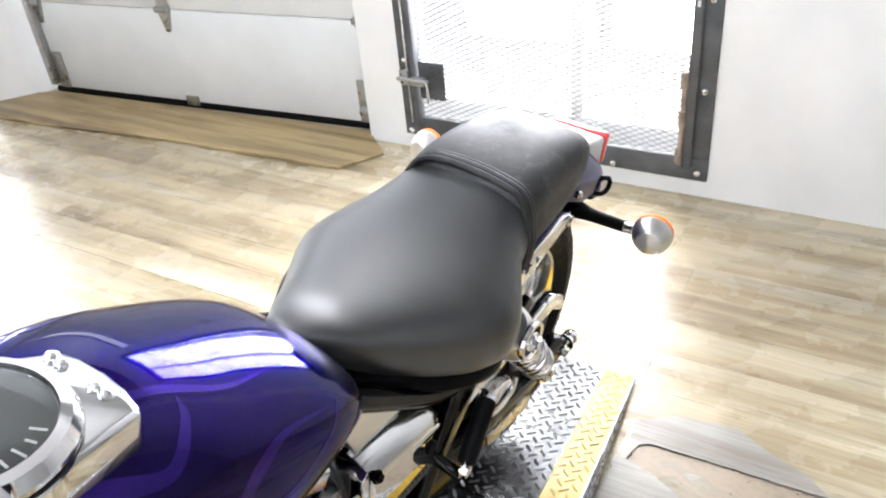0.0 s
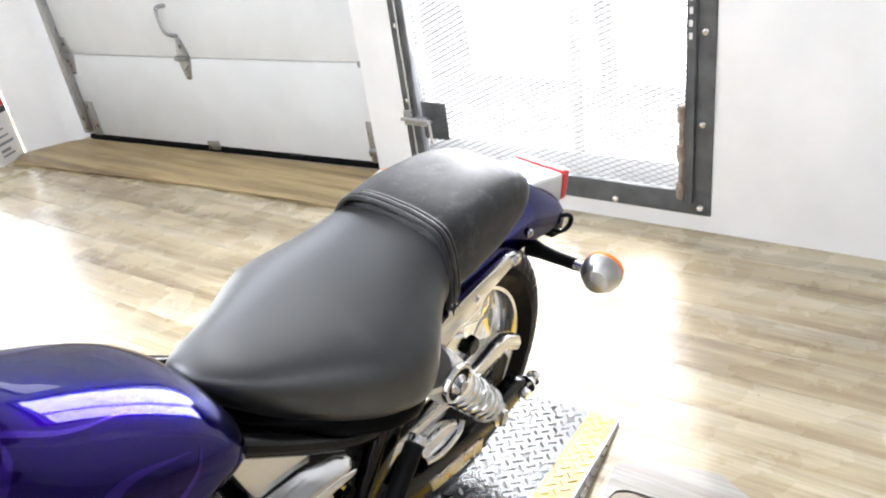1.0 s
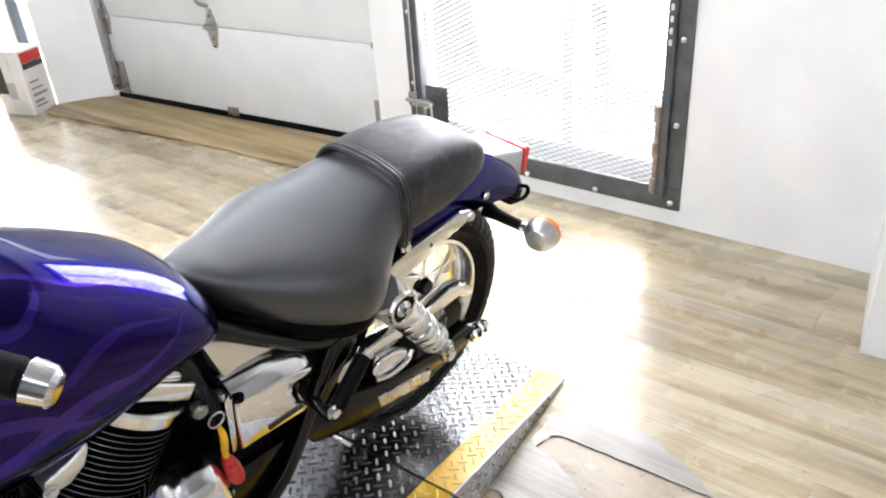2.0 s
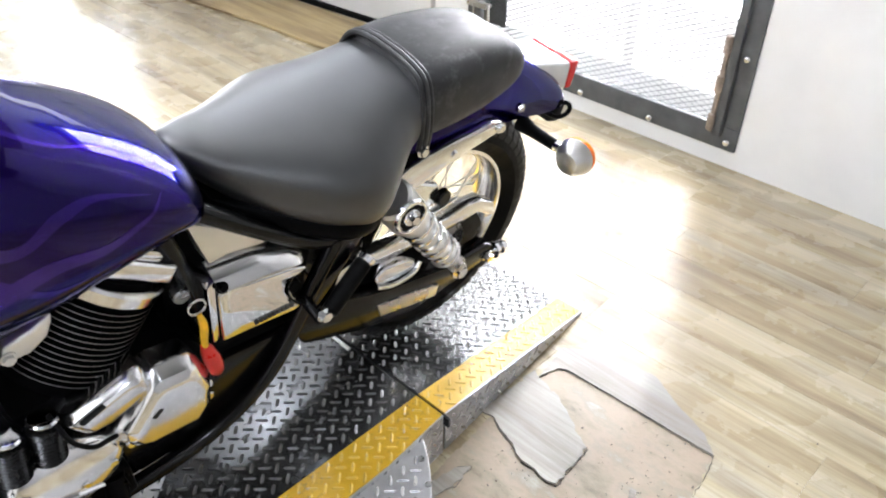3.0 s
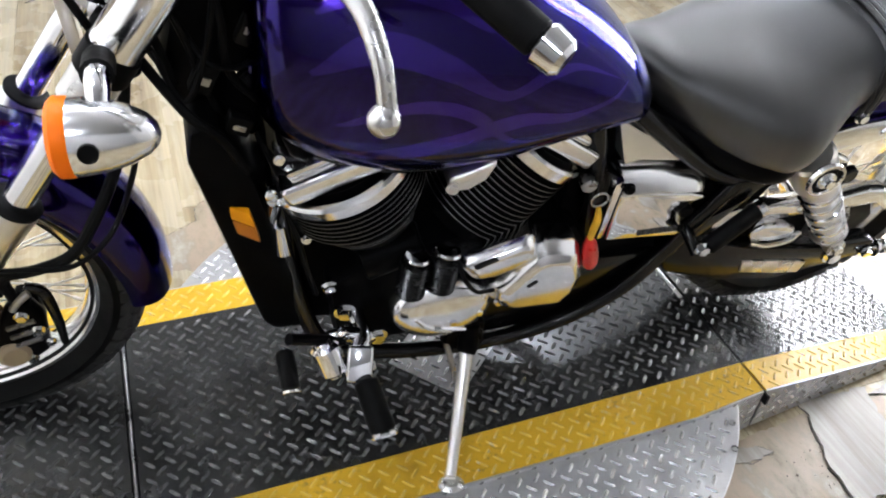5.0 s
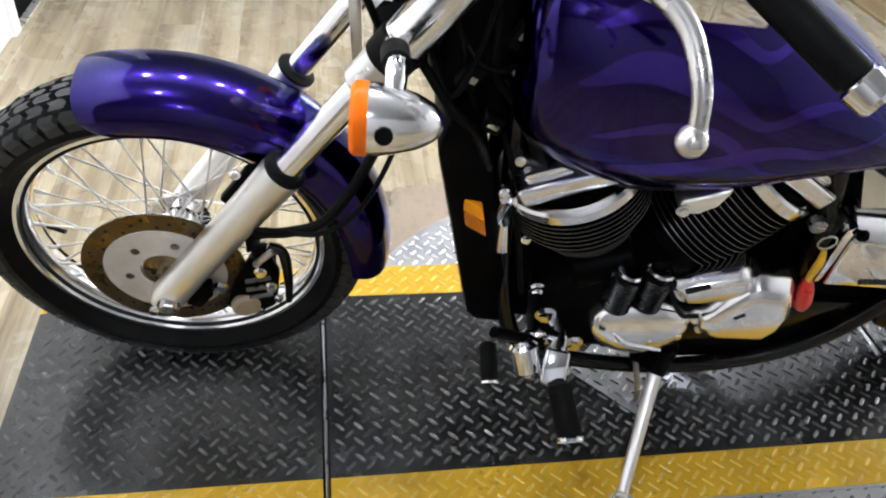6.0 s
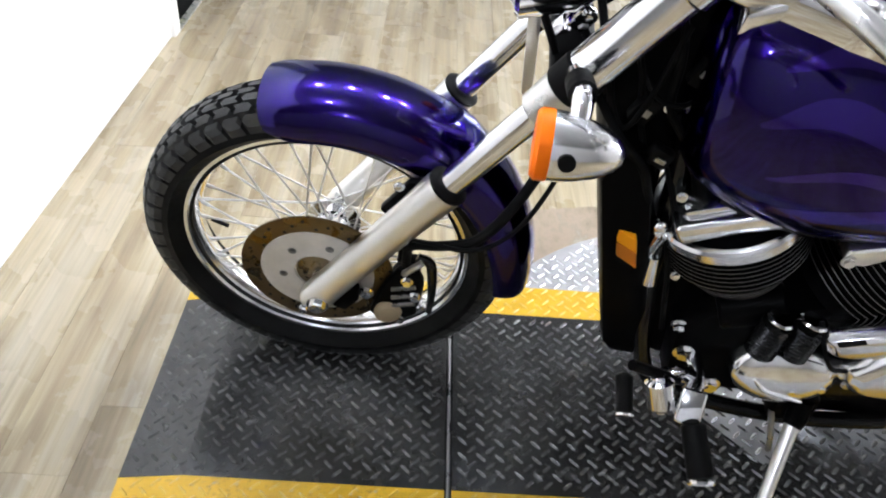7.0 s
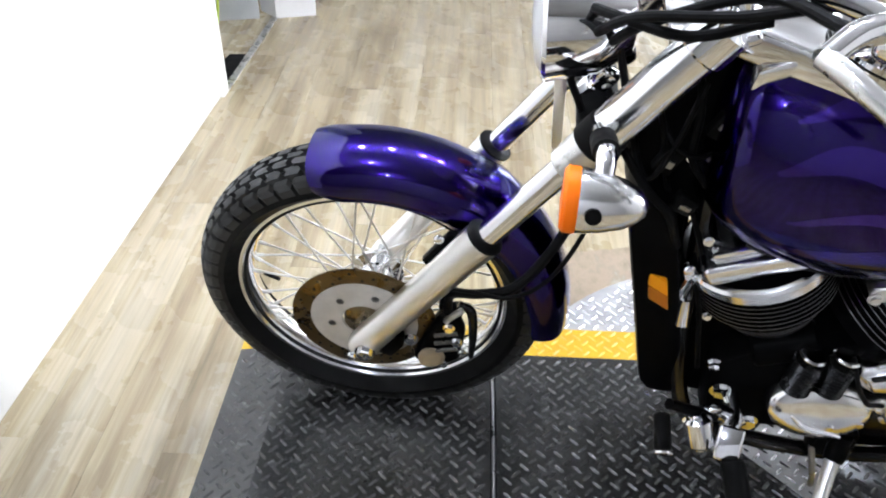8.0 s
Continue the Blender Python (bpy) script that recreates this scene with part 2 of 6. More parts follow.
# ---------------------------------------------------------------- mesh helpers


def link_mesh(name, bm, mat, parent=None, label="", smooth=30):
    me = bpy.data.meshes.new(name)
    bmesh.ops.recalc_face_normals(bm, faces=bm.faces)
    bm.to_mesh(me)
    bm.free()
    me.materials.append(mat)
    if smooth:
        me.shade_smooth()
        me.set_sharp_from_angle(angle=radians(smooth))
    ob = new(name, me)
    if parent:
        ob.parent = parent
    if label:
        ob["label"] = label
    return ob


def part(name, bm, mat, parent, label="", smooth=32):
    return link_mesh(name, bm, mat, parent, label, smooth)


def thing(name, label, category, m=None, group="", kind=""):
    ob = new(name)
    ob.empty_display_size = 0.1
    if m:
        ob.matrix_basis = m
    return tagged(ob, label, category, group, kind)


def joined(*bms):
    """Several bmeshes as one."""
    out = bmesh.new()
    for bm in bms:
        me = bpy.data.meshes.new("scratch")
        bm.to_mesh(me)
        bm.free()
        out.from_mesh(me)
        bpy.data.meshes.remove(me)
    return out


def block(sx, sy, sz, m=None, bevel=0.0, segs=2):
    bm = bmesh.new()
    bmesh.ops.create_cube(bm, size=1, matrix=Matrix.Diagonal((sx, sy, sz, 1)))
    if bevel:
        bmesh.ops.bevel(bm, geom=bm.edges[:], offset=bevel, segments=segs, affect="EDGES", profile=0.5)
    if m:
        bm.transform(m)
    return bm


def span(x0, x1, y0, y1, z0, z1, bevel=0.0, segs=2):
    return block(x1 - x0, y1 - y0, z1 - z0, Matrix.Translation(((x0 + x1) / 2, (y0 + y1) / 2, (z0 + z1) / 2)), bevel, segs)


def prism(poly, y0, y1, bevel=0.0, segs=2, flat=False):
    """A polygon in x and z with depth from y0 to y1 (flat: a polygon in x and y, from z = y0 to z = y1)."""
    bm = bmesh.new()
    at = (lambda p, d: (p[0], p[1], d)) if flat else (lambda p, d: (p[0], d, p[1]))
    a = [bm.verts.new(at(p, y0)) for p in poly]
    b = [bm.verts.new(at(p, y1)) for p in poly]
    bm.faces.new(a)
    bm.faces.new(b[::-1])
    for i in range(len(poly)):
        j = (i + 1) % len(poly)
        bm.faces.new((a[i], b[i], b[j], a[j]))
    bmesh.ops.recalc_face_normals(bm, faces=bm.faces)
    if bevel:
        bmesh.ops.bevel(bm, geom=bm.edges[:], offset=bevel, segments=segs, affect="EDGES", profile=0.5)
    return bm


def skin(rings, cap=True, wrap=True, close=False):
    """Faces between rings of equally many points. close: the last ring joins the first."""
    bm = bmesh.new()
    vs = [[bm.verts.new(p) for p in ring] for ring in rings]
    n = len(rings[0])
    pairs = list(zip(vs, vs[1:])) + ([(vs[-1], vs[0])] if close else [])
    for a, b in pairs:
        for i in range(n if wrap else n - 1):
            j = (i + 1) % n
            bm.faces.new((a[i], a[j], b[j], b[i]))
    if cap and not close and wrap:
        bm.faces.new(vs[0][::-1])
        bm.faces.new(vs[-1])
    return bm


def glide(pts, sub=6):
    """A Catmull-Rom curve through points of any dimension."""
    pts = [np.array(p, float) for p in pts]
    if len(pts) == 2 or sub < 2:
        return pts
    ext = [2 * pts[0] - pts[1], *pts, 2 * pts[-1] - pts[-2]]
    out = []
    for a, b, c, d in zip(ext, ext[1:], ext[2:], ext[3:]):
        for k in range(sub):
            t = k / sub
            out.append(0.5 * (2 * b + (c - a) * t + (2 * a - 5 * b + 4 * c - d) * t * t + (3 * b - a - 3 * c + d) * t ** 3))
    return out + [pts[-1]]


def tube(pts, r, seg=12, sub=6):
    """A round bar along a smooth curve; r: one radius or one a point."""
    rr = r if isinstance(r, (list, tuple)) else [r] * len(pts)
    line = glide([(*p, q) for p, q in zip(pts, rr)], sub)
    places, radii = [Vector(p[:3]) for p in line], [float(p[3]) for p in line]
    up, rings = None, []
    for i, p in enumerate(places):
        way = (places[min(i + 1, len(places) - 1)] - places[max(i - 1, 0)]).normalized()
        if up is None:
            up = way.orthogonal().normalized()
        up = (up - way * up.dot(way)).normalized()
        side = way.cross(up)
        rings.append([p + radii[i] * (math.cos(a) * up + math.sin(a) * side) for a in (2 * math.pi * k / seg for k in range(seg))])
    return skin(rings)


def rod(p0, p1, r0, r1=None, seg=14, bevel=0.0):
    p0, p1 = Vector(p0), Vector(p1)
    way = (p1 - p0).normalized()
    r1 = r0 if r1 is None else r1
    b = bevel
    pts = [(p0, max(r0 - b, 1e-4)), (p0 + way * b, r0), (p1 - way * b, r1), (p1, max(r1 - b, 1e-4))] if b else [(p0, r0), (p1, r1)]
    up = way.orthogonal().normalized()
    side = way.cross(up)
    return skin([[p + r * (math.cos(a) * up + math.sin(a) * side) for a in (2 * math.pi * k / seg for k in range(seg))] for p, r in pts])


def lathe(profile, origin, axis=(0, 1, 0), seg=48, close=False):
    """Turns (radius, height) round an axis through origin; close: the profile is a loop."""
    z = Vector(axis).normalized()
    up = Vector((0, 0, 1)) if abs(z.z) < 0.9 else Vector((1, 0, 0))
    up = (up - z * up.dot(z)).normalized()
    side = z.cross(up)
    o = Vector(origin)
    rings = [[o + z * h + max(r, 1e-5) * (math.cos(a) * up + math.sin(a) * side) for a in (2 * math.pi * k / seg for k in range(seg))] for r, h in profile]
    return skin(rings, cap=not close, close=close)


def ball(c, r, sz=(1, 1, 1), u=16, v=10):
    bm = bmesh.new()
    bmesh.ops.create_uvsphere(bm, u_segments=u, v_segments=v, radius=r, matrix=Matrix.Translation(c) @ Matrix.Diagonal((*sz, 1)))
    return bm


def bolt(c, axis, r=0.007, h=0.006):
    """A hexagon head on a washer."""
    c, a = Vector(c), Vector(axis).normalized()
    return joined(rod(c, c + a * h * 0.25, r * 1.4, seg=14), rod(c + a * h * 0.25, c + a * h, r, seg=6))

# ---------------------------------------------------------------- the room
X0, X1, Y0, Y1 = -4.2, 2.385, -3.4, 5.9


def structure(name, bm, mat, label, category, smooth=0):
    return tagged(link_mesh(name, bm, mat, smooth=smooth), label, category, kind="structure")


floor = structure("floor", span(X0 - 0.1, X1 + 0.149, Y0 - 0.1, Y1 + 0.1, -0.12, -0.004), SUBFLOOR, "whitewashed wood-look vinyl plank floor of a showroom", "floor")
structure("ceiling", span(X0 - 0.1, X1 + 0.15, Y0 - 0.1, Y1 + 0.1, CEIL, CEIL + 0.1), CEILING, "plain grey showroom ceiling, unseen, kept dark for the reflections", "ceiling")
DOOR_Y0, DOOR_Y1, DOOR_Z0, DOOR_Z1 = -0.173, 1.105, 0.068, 2.45
GAR_Y0, GAR_Y1, GAR_Z1 = 1.31, 3.43, 2.15
east = joined(
    span(X1, X1 + 0.15, Y0, DOOR_Y0, 0, CEIL), span(X1, X1 + 0.15, DOOR_Y1, GAR_Y0, 0, CEIL), span(X1, X1 + 0.15, GAR_Y1, 3.70, 0, CEIL),
    span(X1, X1 + 0.15, DOOR_Y0, DOOR_Y1, DOOR_Z1, CEIL), span(X1, X1 + 0.15, DOOR_Y0, DOOR_Y1, 0, DOOR_Z0), span(X1, X1 + 0.15, GAR_Y0, GAR_Y1, GAR_Z1, CEIL),
    span(X1, X1 + 0.15, 5.75, Y1, 0, CEIL), span(X1, X1 + 0.15, 3.70, 5.75, 2.3, CEIL), span(X1, X1 + 0.15, 3.70, 5.75, 0, 0.06))
structure("wall_east", east, WALL, "white painted wall with a gate and a garage door", "wall")
structure("wall_north", span(X0, X1 + 0.15, Y1, Y1 + 0.1, 0, CEIL), WALL, "plain white painted far wall", "wall")
# unseen south and west walls close the room; their greys shape the reflections
structure("wall_south", span(X0, X1 + 0.15, Y0 - 0.1, Y0, 0, CEIL), painted("unseen_wall_pale_grey", (0.42, 0.415, 0.41), 0.6, 0.06, 2.5, 0.1), "plain unseen closing wall, its pale grey set for the reflections", "wall")
structure("wall_west", span(X0 - 0.1, X0, Y0, Y1, 0, CEIL), WALL_DARK, "plain unseen closing wall, its grey set for the reflections", "wall")
# the short return beside the garage door, and the pier by the gate
structure("partition_1", prism([(2.015, 3.64), (2.225, 3.505), (2.384, 3.475), (2.384, 3.70), (2.10, 3.74)], 0, CEIL, flat=True), WALL, "white painted pier beside the garage door", "wall")
structure("partition_2", prism([(1.91, -0.918), (2.36, -0.85), (2.384, -0.85), (2.384, -2.2), (1.95, -2.2)], 0, CEIL, 0.004, flat=True), WALL, "white painted wall pier at the corner", "wall")
# the white partition in front of the lift, its open doorway and the wall beyond
structure("partition_3", prism([(-1.692, -1.2), (-1.6, 1.79), (-1.582, 1.792), (-1.58, 1.85), (-1.7, 1.855), (-1.80, -1.2)], 0, CEIL, flat=True), WALL, "plain white painted partition wall", "wall")
structure("partition_4", prism([(-1.56, 2.69), (-1.37, 2.745), (-1.39, 2.85), (-1.66, 2.79)], 0, CEIL, flat=True), WALL, "white painted wall end past the doorway", "wall")
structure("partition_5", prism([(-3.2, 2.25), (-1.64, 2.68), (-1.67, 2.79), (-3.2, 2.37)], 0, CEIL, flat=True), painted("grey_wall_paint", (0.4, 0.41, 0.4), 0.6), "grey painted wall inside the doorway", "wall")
structure("threshold", prism([(-1.579, 1.856), (-1.552, 2.688), (-1.582, 2.688), (-1.609, 1.858)], 0.0, 0.008, 0.002, flat=True), BRUSHED, "flat metal threshold strip in the doorway", "threshold")
structure("doorway_mat", prism([(-1.612, 1.862), (-1.6, 2.22), (-1.67, 2.22), (-1.72, 1.862)], 0.0, 0.006, flat=True), RUBBER, "flat dark piece on the floor inside the doorway", "mat")
cord = thing("power_cord", "thin yellow-green cord hanging in the doorway", "cord")
part("cord", tube([(-1.72, 2.1, 0.012), (-1.71, 2.14, 0.05), (-1.68, 2.22, 0.35), (-1.66, 2.25, 1.2), (-1.66, 2.25, 2.2)], 0.006, 8), painted("green_cord", (0.45, 0.6, 0.05), 0.4), cord)

# daylight outside: ground, a far bright backdrop
structure("ground", span(X1 + 0.15, 40, -30, 30, -0.4, -0.02), painted("pale_concrete", (0.6, 0.59, 0.56), 0.8), "pale concrete yard outside the doors", "ground")
bd = Nodes("bright_sky_backdrop")
em = bd.add("ShaderNodeEmission", Strength=3.2)
em.inputs["Color"].default_value = (1.0, 1.0, 1.0, 1)
bd.link(em.outputs[0], bd.tree.nodes["Material Output"].inputs["Surface"])
structure("backdrop", span(30, 30.1, -40, 40, -1, 30), bd.mat, "blown-out white daylight behind the doors", "backdrop")

# ---------------------------------------------------------------- steel gate with expanded metal
gate = thing("security_gate", "dark grey steel gate with expanded metal mesh in a bolted frame", "gate")
fw = 0.085
gy0, gy1, gz0, gz1 = DOOR_Y0, DOOR_Y1, DOOR_Z0, DOOR_Z1
gx = X1 - 0.012
for nm, a, b, c, d in (("frame_bar", gy0, gy1, gz0, gz0 + fw), ("frame_bar", gy0, gy1, gz1 - fw, gz1), ("frame_bar", gy0, gy0 + fw, gz0 + fw, gz1 - fw), ("frame_bar", gy1 - fw, gy1, gz0 + fw, gz1 - fw)):
    part(nm, span(gx, gx + 0.03, a, b, c, d, 0.003), GATE_STEEL, gate)
part("stile", span(gx - 0.02, gx + 0.012, gy1 - fw - 0.004, gy1 - fw + 0.028, gz0 + 0.05, gz1 - 0.06, 0.004), GATE_STEEL, gate)
part("stile", span(gx - 0.02, gx + 0.012, gy0 + fw - 0.028, gy0 + fw + 0.004, gz0 + 0.05, gz1 - 0.06, 0.004), GATE_STEEL, gate)
part("hinge_post", span(gx - 0.024, gx - 0.001, gy0 + fw + 0.005, gy0 + fw + 0.022, gz0 + 0.06, gz0 + 0.40, 0.005), RUST, gate, "rusty bare steel hinge tube")
for k in range(3):
    part("hinge_knuckle", rod((gx - 0.02, gy0 + fw + 0.014, gz0 + 0.07 + k * 0.14), (gx - 0.02, gy0 + fw + 0.014, gz0 + 0.13 + k * 0.14), 0.014, bevel=0.003), RUST, gate)
# opaque white blocks paint the daylight that shows through the perforations
slot = block(0.004, 0.012, 0.022, bevel=0.003)
first = part("slot", slot, CARD_WHITE, gate, "white block painting daylight in a slot of the perforated strip")
first.location = (gx - 0.0195, gy0 + fw - 0.012, gz0 + 0.64)
for k in range(1, 34):
    ob = new("slot", first.data)
    ob.parent, ob.location = gate, (gx - 0.0195, gy0 + fw - 0.012, gz0 + 0.64 + 0.04 * k)
for by, bz in [(gy0 + 0.035, gz0 + 0.03 + 0.31 * k) for k in range(7)] + [(gy1 - 0.03, gz0 + 0.02 + 0.31 * k) for k in range(7)] + [(0.175, gz0 + 0.018), (0.49, gz0 + 0.018), (0.80, gz0 + 0.018)]:
    part("bolt", ball((gx - 0.002, by, bz), 0.013, (0.6, 1, 1), 12, 8), CHROME, gate)


def expanded(y0, y1, z0, z1, x, cw, ch, thick):
    """Expanded metal: zigzag strands that meet at their knees."""
    bm = bmesh.new()
    rows = int((z1 - z0) / ch)
    cols = int((y1 - y0) / (cw / 2))
    for r in range(rows + 1):
        z = z0 + r * ch
        for s in (1, -1):
            prev = None
            for c in range(cols + 1):
                y = y0 + c * cw / 2
                zz = z + s * (ch / 2 if c % 2 else 0) * 0.96
                a, b = bm.verts.new((x, y, zz - thick)), bm.verts.new((x - 0.003, y, zz + thick))
                if prev:
                    bm.faces.new((prev[0], a, b, prev[1]))
                prev = (a, b)
    return bm


mesh_panel = part("expanded_mesh", expanded(gy0 + fw - 0.01, gy1 - fw + 0.01, gz0 + fw, gz1 - fw, gx + 0.012, 0.044, 0.021, 0.0021), MESH_GREY, gate, "grey expanded metal mesh", 0)
lock = part("lock_plate", span(gx - 0.012, gx - 0.006, 0.885, 1.005, 0.247, 0.402, 0.001), GATE_STEEL, gate, "dark expanded steel lock guard")
part("guard_mesh", expanded(0.888, 1.0, 0.254, 0.397, gx - 0.013, 0.03, 0.016, 0.003), GATE_STEEL, lock, smooth=0)
part("lock_case", span(gx - 0.04, gx - 0.012, 0.97, 1.035, 0.305, 0.34, 0.004), GALV, gate, "galvanised slide bolt case")
part("slide_bolt", rod((gx - 0.045, 0.94, 0.333), (gx - 0.045, 1.09, 0.333), 0.008), GALV, gate)
part("bolt_handle", tube([(gx - 0.045, 0.955, 0.33), (gx - 0.06, 0.94, 0.325), (gx - 0.06, 0.937, 0.245)], 0.006, 8, 3), GALV, gate)
part("hasp", span(gx - 0.03, gx - 0.002, 1.05, 1.09, 0.30, 0.365, 0.004), GALV, gate)
part("lock_rod", rod((gx - 0.03, 1.047, 0.14), (gx - 0.03, 1.05, 2.0), 0.004, seg=8), GALV, gate)

# the white glazed door outside the gate
outer = thing("door_1", "white framed outer glass door behind the steel gate", "door", kind="structure")
for nm, y0, y1, z0, z1 in (("door_stile", DOOR_Y0 + 0.002, DOOR_Y0 + 0.05, 0.10, 2.40), ("door_stile", 0.335, 0.385, 0.21, 2.36), ("door_stile", DOOR_Y1 - 0.05, DOOR_Y1 - 0.002, 0.10, 2.40),
                           ("door_rail", DOOR_Y0 + 0.05, DOOR_Y1 - 0.05, 0.10, 0.21), ("door_rail", DOOR_Y0 + 0.05, DOOR_Y1 - 0.05, 2.36, 2.40)):
    part(nm, span(X1 + 0.085, X1 + 0.125, y0, y1, z0, z1, 0.004), WALL, outer)
for y0, y1 in ((DOOR_Y0 + 0.05, 0.335), (0.385, DOOR_Y1 - 0.05)):
    glazing = part("glazing", span(X1 + 0.103, X1 + 0.107, y0, y1, 0.21, 2.36), GLASS, outer)
    glazing.visible_shadow = False

# ---------------------------------------------------------------- sectional garage door
GX = X1 + 0.06
turn_at = Matrix.Translation((GX + 0.03, GAR_Y0, 0))
gdoor = thing("garage_door", "white sectional steel garage door, closed", "garage door", turn_at @ pose(0, 0, 0, 0, 0, 4.6) @ turn_at.inverted())
zs = [0.035, 0.51, 0.99, 1.47, 1.95]
for z0, z1 in zip(zs, zs[1:]):
    part("door_panel", span(GX + 0.03, GX + 0.07, GAR_Y0 + 0.002, GAR_Y1 - 0.002, z0 + 0.002, z1 - 0.002, 0.005), DOOR_WHITE, gdoor)
part("bottom_seal", span(GX + 0.025, GX + 0.075, GAR_Y0 + 0.002, GAR_Y1 - 0.002, 0.004, 0.034, 0.006), RUBBER, gdoor, "black rubber bottom seal")
part("track", span(GX - 0.01, GX + 0.028, GAR_Y1 - 0.055, GAR_Y1 - 0.012, 0.06, 2.3, 0.003), GALV, gdoor, "galvanised roller track")
part("track", span(GX - 0.01, GX + 0.028, GAR_Y0 + 0.004, GAR_Y0 + 0.03, 0.06, 2.3, 0.003), GALV, gdoor)


def door_hinge(y, z):
    h = part("hinge", prism([(-0.035, 0.0), (-0.012, 0.075), (0.012, 0.075), (0.035, 0.0), (0.012, -0.085), (-0.012, -0.085)], -0.004, 0.0, 0.001), GALV, gdoor, "galvanised hinge plate")
    h.matrix_basis = Matrix.Translation((GX + 0.03, y, z)) @ pose(0, 0, 0, 0, 0, -90) @ Matrix.Diagonal((1.3, 1.3, 1.3, 1))
    knuckle = part("knuckle", joined(rod((-0.03, -0.012, 0), (0.03, -0.012, 0), 0.011), bolt((0, -0.004, 0.045), (0, -1, 0), 0.006), bolt((0, -0.004, -0.05), (0, -1, 0), 0.006)), STEEL, h)


for hz in zs[1:-1]:
    for hy in (GAR_Y0 + 0.03, 2.46, GAR_Y1 - 0.07):
        door_hinge(hy, hz)
part("corner_bracket", span(GX + 0.018, GX + 0.028, GAR_Y0 + 0.03, GAR_Y0 + 0.10, 0.04, 0.24, 0.002), GALV, gdoor, "galvanised corner bracket")
part("corner_bracket", span(GX + 0.018, GX + 0.028, GAR_Y1 - 0.13, GAR_Y1 - 0.06, 0.04, 0.24, 0.002), GALV, gdoor)
part("roller", rod((GX + 0.005, GAR_Y0 + 0.025, 0.1), (GX + 0.005, GAR_Y0 + 0.085, 0.1), 0.022, bevel=0.003), STEEL, gdoor)
part("bottom_plate", span(GX + 0.018, GX + 0.028, 2.38, 2.46, 0.02, 0.07, 0.002), STEEL, gdoor)
pull = part("pull_handle", tube([(GX + 0.03, 2.49, 0.77), (GX - 0.02, 2.495, 0.77), (GX - 0.03, 2.49, 0.71), (GX - 0.025, 2.475, 0.65), (GX + 0.03, 2.465, 0.62)], [0.012, 0.01, 0.008, 0.009, 0.012], 10), STEEL, gdoor, "steel pull handle")
part("slide_lock", joined(span(GX + 0.0, GX + 0.03, 1.37, 1.44, 0.92, 1.0, 0.004), rod((GX + 0.01, 1.42, 0.965), (GX + 0.01, 1.53, 0.965), 0.01)), GALV, gdoor, "galvanised slide lock")
ply = thing("plywood_ramp", "worn plywood strip along the garage door", "plywood")
part("board", prism([(2.44, 1.32), (2.384, 1.30), (2.29, 1.19), (2.262, 1.162), (2.072, 1.27), (2.03, 2.13), (1.945, 2.9), (1.885, 3.56), (1.98, 3.64), (2.01, 3.636), (2.222, 3.5), (2.285, 3.40)], 0.002, 0.016, 0.003, flat=True), PLYWOOD, ply)

# carton beside the pier
carton = thing("carton", "white cardboard carton with red and black print on the floor", "box", pose(1.888, 3.725, 0.0, 0, 0, 19))
part("carton_body", span(-0.09, 0.09, -0.112, 0.112, 0.002, 0.385, 0.004), CARD_WHITE, carton)
part("tape", span(-0.0945, -0.0905, -0.03, 0.03, 0.20, 0.388), CARD_WHITE, carton)
part("printed_band", span(-0.0935, -0.0905, 0.035, 0.108, 0.13, 0.30), CARD_BLACK, carton)
part("printed_band", span(-0.0935, -0.0905, 0.05, 0.108, 0.31, 0.37), CARD_RED, carton)
part("printed_band", span(-0.075, 0.08, -0.1155, -0.1125, 0.31, 0.37), CARD_RED, carton)
part("printed_band", span(-0.075, 0.08, -0.1155, -0.1125, 0.275, 0.307), CARD_BLACK, carton)
part("picture_panel", span(-0.0935, -0.0905, -0.03, 0.03, 0.10, 0.22, 0.001), painted("grey_print_panel", (0.45, 0.42, 0.4), 0.6), carton)
for k, (a, b) in enumerate([(0.19, 0.2), (0.15, 0.16), (0.11, 0.125), (0.07, 0.085), (0.045, 0.055)]):
    part("print_line", span(-0.06, 0.01 + 0.02 * (k % 3), -0.1155, -0.1125, a, b), painted("grey_print", (0.25, 0.25, 0.25), 0.6), carton)
rim = thing("stand_base", "black tubular stand base on the floor", "stand")
part("base_bar", tube([(1.55, 4.55, 0.02), (1.70, 4.22, 0.02), (1.80, 4.15, 0.02), (1.95, 4.2, 0.02)], 0.014), BLACK_GLOSS, rim)
part("base_bar", tube([(1.85, 4.9, 0.03), (1.80, 4.6, 0.10), (1.78, 4.4, 0.11), (1.86, 4.35, 0.03)], 0.016), BLACK_GLOSS, rim)
part("tray", prism([(1.6, 4.3), (1.78, 4.25), (2.05, 4.75), (1.8, 4.9)], 0.05, 0.07, 0.005, flat=True), CARD_WHITE, rim)
win = thing("shop_window", "tall bright shop window with a dark metal frame", "window")
for nm, bm in (("frame_post", span(X1 + 0.03, X1 + 0.09, 3.71, 3.77, 0.06, 2.3, 0.004)), ("frame_post", span(X1 + 0.03, X1 + 0.09, 4.75, 4.81, 0.06, 2.3, 0.004)),
               ("frame_post", span(X1 + 0.03, X1 + 0.09, 5.69, 5.75, 0.06, 2.3, 0.004)), ("frame_rail", span(X1 + 0.03, X1 + 0.09, 3.77, 5.69, 0.72, 0.78, 0.004))):
    part(nm, bm, painted("blue_grey_frame", (0.06, 0.075, 0.1), 0.4), win)
